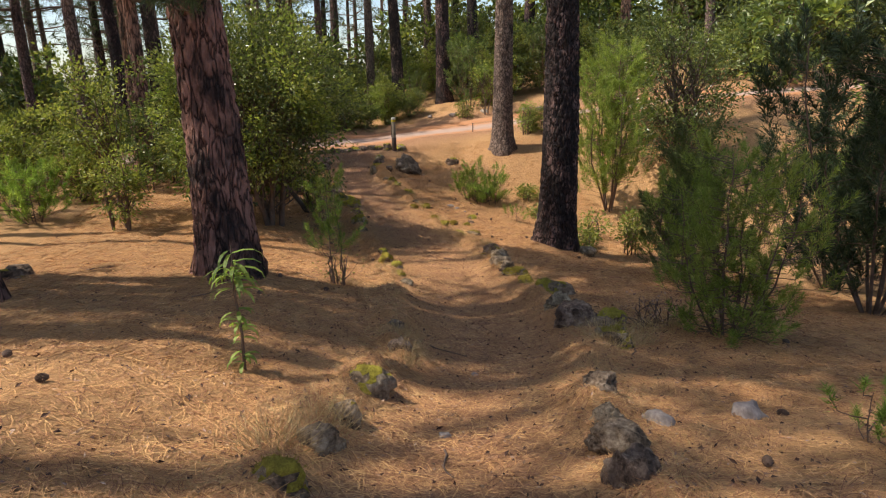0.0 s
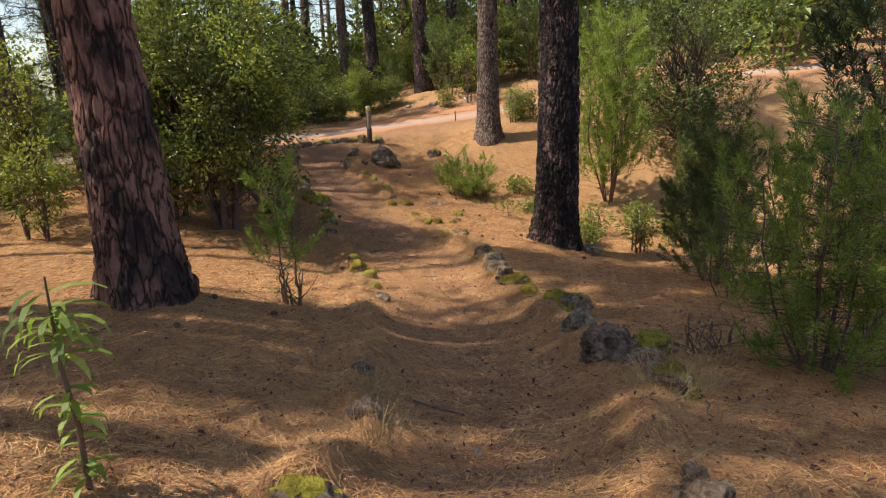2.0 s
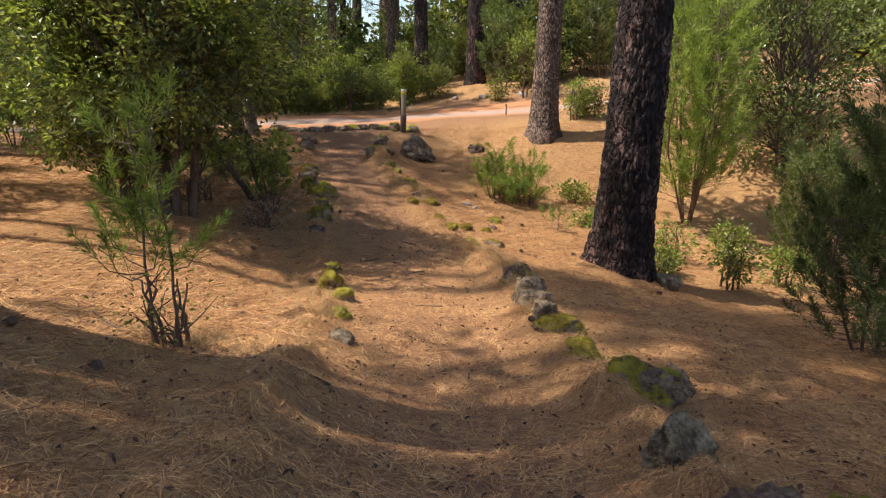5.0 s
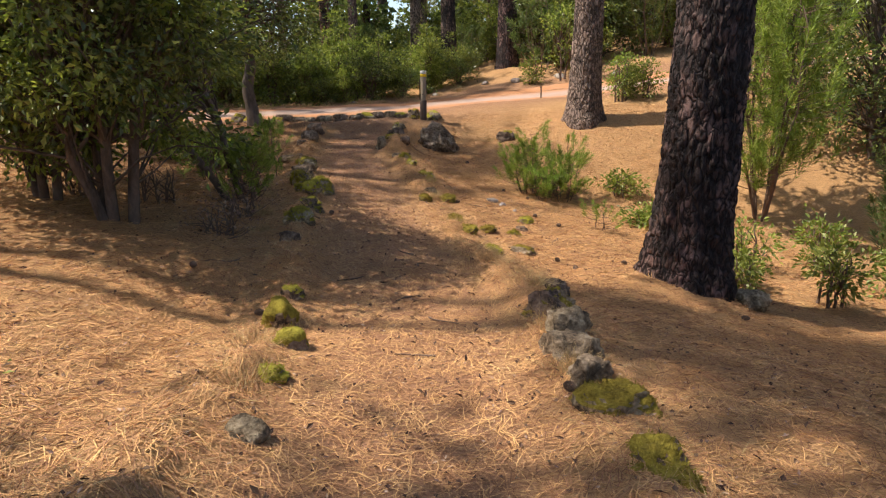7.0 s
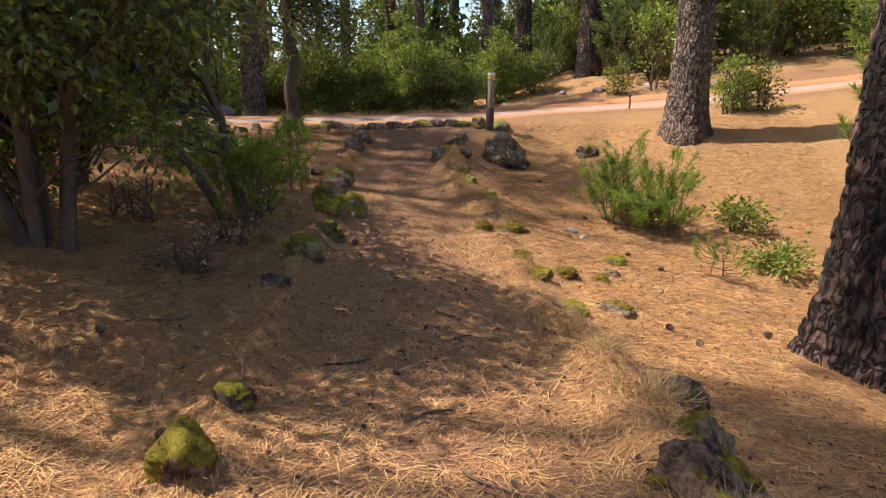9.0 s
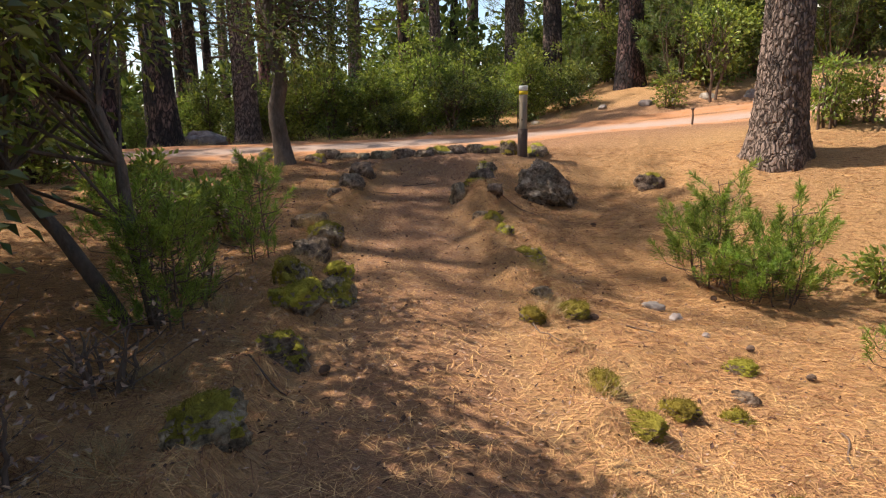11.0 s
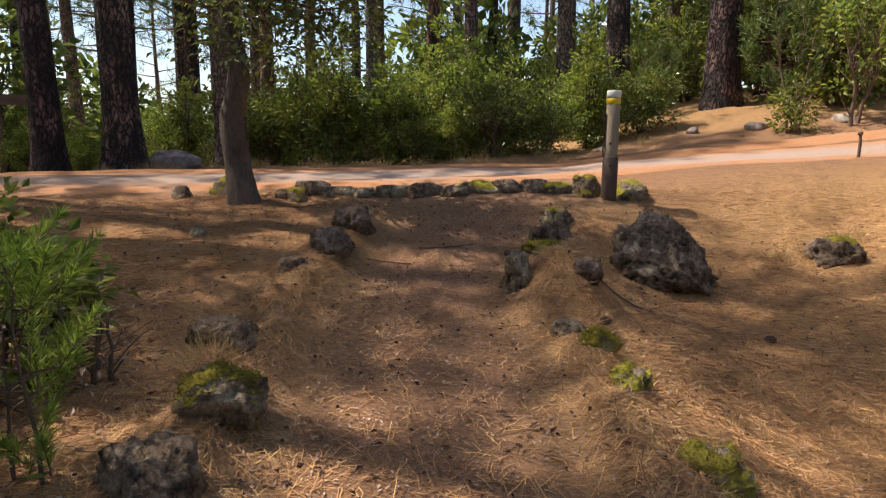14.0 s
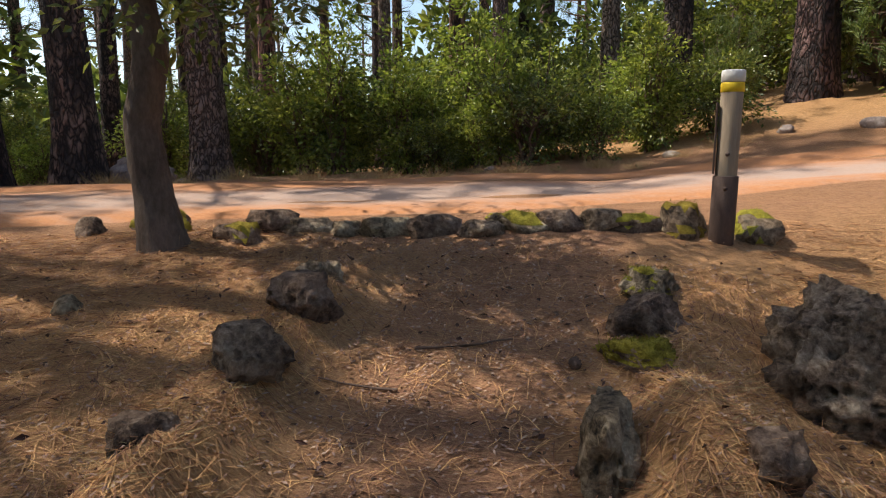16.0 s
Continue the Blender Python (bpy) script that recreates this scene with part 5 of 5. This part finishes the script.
# ---- a young plant with long drooping leaves ----
def tall_herb(x, y):
    t = thing("tall_herb", x, y, "tall herb with a rosette of long drooping green leaves", "plant")
    rs = np.random.RandomState(3)
    stem = np.array([(0, 0, -0.05), (0.01, 0, 0.3), (-0.01, 0, 0.6), (0, 0, 0.95)])
    part("stem", mesh_of("stem", *tube(stem, [0.014, 0.011, 0.009, 0.004], 7), MAT_TWIG, True), t)
    pieces = []
    for k in range(64):
        h = 0.62 + 0.3 * rs.rand() if k < 34 else 0.05 + 0.45 * rs.rand()
        L = (0.21 if k < 34 else 0.13) * (0.6 + 0.6 * rs.rand())
        a = k * 2.4
        s = np.linspace(0, 1, 5)
        out, drop = L * np.sin(s * 1.5), L * (0.35 * s - 0.75 * s**2)
        w = 0.013 * np.sin(np.pi * (0.12 + 0.88 * s)) + 0.0015
        c = np.stack([np.cos(a) * out, np.sin(a) * out, h + drop], 1)
        e = np.array([-np.sin(a), np.cos(a), 0]) * w[:, None]
        v = np.concatenate([c - e, c + e + [0, 0, 0.004]])
        pieces.append((v, np.array([[i, i + 1, i + 6, i + 5] for i in range(4)])))
    part("foliage", mesh_of("foliage", *joined(pieces), MAT_HEATH_BRIGHT), t)


tall_herb(-1.49, 4.28)


# ---- dry grass, needles, fallen leaves ----
def tuft(seed, n=260, h=0.22, spread=0.2):
    rs = np.random.RandomState(seed)
    base = np.concatenate([rs.normal(size=(n, 2)) * spread * 0.5, np.zeros((n, 1))], 1)
    way = unit(np.concatenate([base[:, :2] * 4 + rs.normal(size=(n, 2)) * 0.7, 0.55 + rs.rand(n, 1)], 1))
    v, f = blades(base, way, h * (0.5 + 0.8 * rs.rand(n)), np.full(n, 0.004), rs)
    return mesh_of("grass_tuft", v, f, MAT_DRY)


TUFTS = [tuft(k) for k in range(3)]
for k, (x, y, s) in enumerate(((1.62, 6.0, 1.2), (1.5, 5.7, 1.0), (1.85, 5.9, 1.0), (-0.72, 3.3, 0.9), (-0.95, 3.0, 1.0), (-0.4, 5.1, 0.9), (-0.5, 5.8, 0.9), (2.5, 6.9, 1.3), (2.2, 6.5, 1.0), (-1.4, 8.6, 0.7), (0.9, 10.3, 0.7), (0.85, 11.0, 0.8), (0.5, 12.6, 0.6), (0.3, 13.3, 0.7),
                               (-0.3, 15.2, 0.7), (-0.75, 16.3, 0.7), (-0.95, 17.3, 0.7), (0.7, 12.1, 0.8), (-2.7, 16.1, 0.8), (-2.9, 15.4, 0.9), (-3.2, 16.0, 1.0), (-3.3, 17.6, 0.7), (-3.6, 18.4, 0.6), (-0.1, 21.5, 1.0), (0.4, 21.7, 0.9), (-2.6, 14.3, 0.8), (-2.3, 13.6, 0.7), (-0.9, 9.8, 0.8), (-1.1, 10.5, 0.7))):
    ob = new("grass_tuft", TUFTS[k % 3])
    ob.matrix_basis = pose(x, y, gz(x, y) - 0.01, 0, 0, 67 * k) @ Matrix.Scale(s, 4)
    tagged(ob, "tuft of dry straw-coloured grass and needles", "grass", "grass tufts")


for k in range(17):
    x = -10.2 + 0.55 * k
    y = float(curve1(ROAD, x)) + 2.15 + 0.25 * math.sin(k * 2.1)
    ob = new("grass_tuft", TUFTS[k % 3])
    ob.matrix_basis = pose(x, y, gz(x, y) - 0.01, 0, 0, 67 * k) @ Matrix.Scale(0.6 + 0.6 * math.sin(k * 1.3) ** 2, 4)
    tagged(ob, "tuft of dry straw-coloured grass at the track's far edge", "grass", "grass by the track")


def litter(name, n, label, material, make, seed, spots):
    rs = np.random.RandomState(seed)
    x, y = spots(rs, n)
    keep = np.abs(road_gap(x, y)) > ROAD_HALF + 0.2
    x, y = x[keep], y[keep]
    v, f = make(rs, np.stack([x, y, ground_z(x, y)], 1))
    tagged(new(name, mesh_of(name, v, f, material)), label, "litter", kind="stuff")


def near_path(rs, n):
    y = 1.0 + 20.5 * rs.rand(n)
    x = curve1(CENTRE, y) + rs.normal(size=n) * 1.9
    trodden = (x > curve1(LEFT_EDGE, y) + 0.2) & (x < curve1(RIGHT_EDGE, y) - 0.2)
    keep = rs.rand(n) > trodden * np.where(y > 13, 0.6, 0.3) + (y > 17.5) * 0.2
    return x[keep], y[keep]


def needle_strips(rs, p):
    n = len(p)
    a = rs.rand(n) * 6.283
    L = 0.07 + 0.11 * rs.rand(n)
    d = np.stack([np.cos(a), np.sin(a), np.zeros(n)], 1) * L[:, None] / 2
    e = np.stack([-np.sin(a), np.cos(a), np.zeros(n)], 1) * (0.0011 + 0.0009 * rs.rand(n, 1))
    bend = e * (rs.normal(size=(n, 1)) * 9)
    lift = np.zeros((n, 3))
    lift[:, 2] = 0.004 + 0.018 * rs.rand(n) ** 2
    q, r = p - d, p + d
    q[:, 2], r[:, 2] = ground_z(q[:, 0], q[:, 1]) + 0.003, ground_z(r[:, 0], r[:, 1]) + 0.003
    m = p + bend + lift
    v = np.stack([q - e, q + e, m - e, m + e, r - e, r + e], 1).reshape(-1, 3)
    k = np.arange(n)[:, None] * 6
    return v, np.concatenate([k + [0, 1, 3, 2], k + [2, 3, 5, 4]])


def fallen(rs, p):
    n = len(p)
    a = rs.rand(n) * 6.283
    way = np.stack([np.cos(a), np.sin(a), rs.normal(size=n) * 0.25], 1)
    return leaves(p + [0, 0, 0.008], way, 0.018 + 0.022 * rs.rand(n), 0.008 + 0.007 * rs.rand(n), rs, 0.15, 2.0)


litter("needle_litter", 230000, "loose dry pine needles strewn over the ground", MAT_NEEDLE, needle_strips, 1, near_path)
def beside_path(rs, n):
    y = 2.0 + 18.5 * rs.rand(n)
    side = rs.rand(n) < 0.5
    return np.where(side, curve1(LEFT_EDGE, y) - 0.1, curve1(RIGHT_EDGE, y) + 0.1) + rs.normal(size=n) * 0.2, y


def straw(rs, p):
    """Dry blades and needles that lie slantwise over the banks."""
    n = len(p)
    a = rs.rand(n) * 6.283
    way = unit(np.stack([np.cos(a), np.sin(a), 0.1 + 0.4 * rs.rand(n) ** 2], 1))
    return blades(p - [0, 0, 0.005], way, 0.07 + 0.1 * rs.rand(n), np.full(n, 0.003), rs)


def off_path(rs, n):
    y = 4 + 18.5 * rs.rand(n)
    return curve1(CENTRE, y) + np.where(rs.rand(n) < 0.55, 1, -1) * (1.5 + 5.5 * rs.rand(n)), y


litter("wide_needles", 190000, "dry pine needles over the slopes", MAT_NEEDLE, lambda rs, p: blades(p + [0, 0, 0.006], unit(np.stack([*rs.normal(size=(2, len(p))), 0.15 * rs.rand(len(p))], 1)), 0.08 + 0.08 * rs.rand(len(p)), np.full(len(p), 0.0045), rs), 6, off_path)
litter("bank_needles", 38000, "dry reddish needles heaped over the path's low banks", MAT_NEEDLE, straw, 4, beside_path)
litter("bank_straw", 22000, "dry straw lying over the path's low banks", MAT_DRY, straw, 5, beside_path)
litter("leaf_litter", 15000, "small dry fallen leaves on the needles", MAT_FALLEN, fallen, 2, lambda rs, n: (-3.1 + rs.normal(size=n) * 1.7, 14.0 + 7.6 * rs.rand(n) ** 0.6))


MAT_FLAKE = plain_material("bark_flakes", ((0.3, (0.04, 0.022, 0.015)), (0.55, (0.13, 0.07, 0.045)), (0.75, (0.30, 0.17, 0.11))), 4, 0.85, 0.0, island=0.5)


def flakes(rs, p):
    n = len(p)
    a = rs.rand(n) * 6.283
    way = np.stack([np.cos(a), np.sin(a), rs.normal(size=n) * 0.35], 1)
    return leaves(p + [0, 0, 0.01], way, 0.02 + 0.045 * rs.rand(n) ** 2, 0.012 + 0.016 * rs.rand(n), rs, 0.25, 1.2)


def all_round(rs, n):
    y = 1.0 + 21 * rs.rand(n)
    return curve1(CENTRE, y) + rs.normal(size=n) * 2.6, y


litter("bark_flakes", 9000, "dark flakes of bark and cone scales among the needles", MAT_FLAKE, flakes, 11, all_round)
litter("pale_flecks", 8000, "pale dry leaf scraps among the needles", MAT_FALLEN, fallen, 12, all_round)


# ---- pine cones and sticks ----
def cone_mesh():
    bm = bmesh.new()
    for k in range(60):
        h, a = k / 60, k * 2.4
        r = 0.028 * math.sin(math.pi * (0.12 + 0.85 * h)) + 0.004
        m = pose(r * math.cos(a), r * math.sin(a), 0.1 * h, 0, 0, math.degrees(a)) @ pose(0, 0, 0, 0, -40 + 30 * h, 0)
        bmesh.ops.create_cone(bm, segments=5, radius1=0.011, radius2=0.003, depth=0.012, cap_ends=True, matrix=m)
    bmesh.ops.create_cone(bm, segments=8, radius1=0.018, radius2=0.008, depth=0.1, cap_ends=True, matrix=Matrix.Translation((0, 0, 0.05)))
    me = bpy.data.meshes.new("pine_cone")
    bm.to_mesh(me)
    bm.free()
    me.materials.append(MAT_TWIG)
    return me


CONE = cone_mesh()
rs = np.random.RandomState(17)
for k in range(28):
    y = 2.5 + 18 * rs.rand()
    x = float(curve1(CENTRE, y)) + (1 if k % 3 else -1) * (0.3 + 3.2 * rs.rand())
    ob = new("pine_cone", CONE)
    ob.matrix_basis = pose(x, y, gz(x, y) + 0.025, 85, 0, 360 * rs.rand()) @ Matrix.Scale(0.7, 4)
    tagged(ob, "brown open pine cone lying on needles", "pine cone", "pine cones")
for k in range(26):
    y = 2.5 + 18 * rs.rand()
    x = float(curve1(CENTRE, y)) + rs.normal() * 1.9
    a, L = rs.rand() * 6.283, 0.15 + 0.4 * rs.rand()
    s = np.linspace(-0.5, 0.5, 6)
    px, py = np.cos(a) * L * s + 0.03 * np.sin(s * 5 + k), np.sin(a) * L * s
    pts = np.stack([px, py, ground_z(x + px, y + py) - gz(x, y) + 0.012], 1)
    ob = new("stick", mesh_of("stick", *tube(pts, np.linspace(0.008, 0.004, 6), 6), MAT_TWIG, True))
    ob.matrix_basis = pose(x, y, gz(x, y))
    tagged(ob, "thin dry fallen twig on the needles", "stick", "fallen sticks")
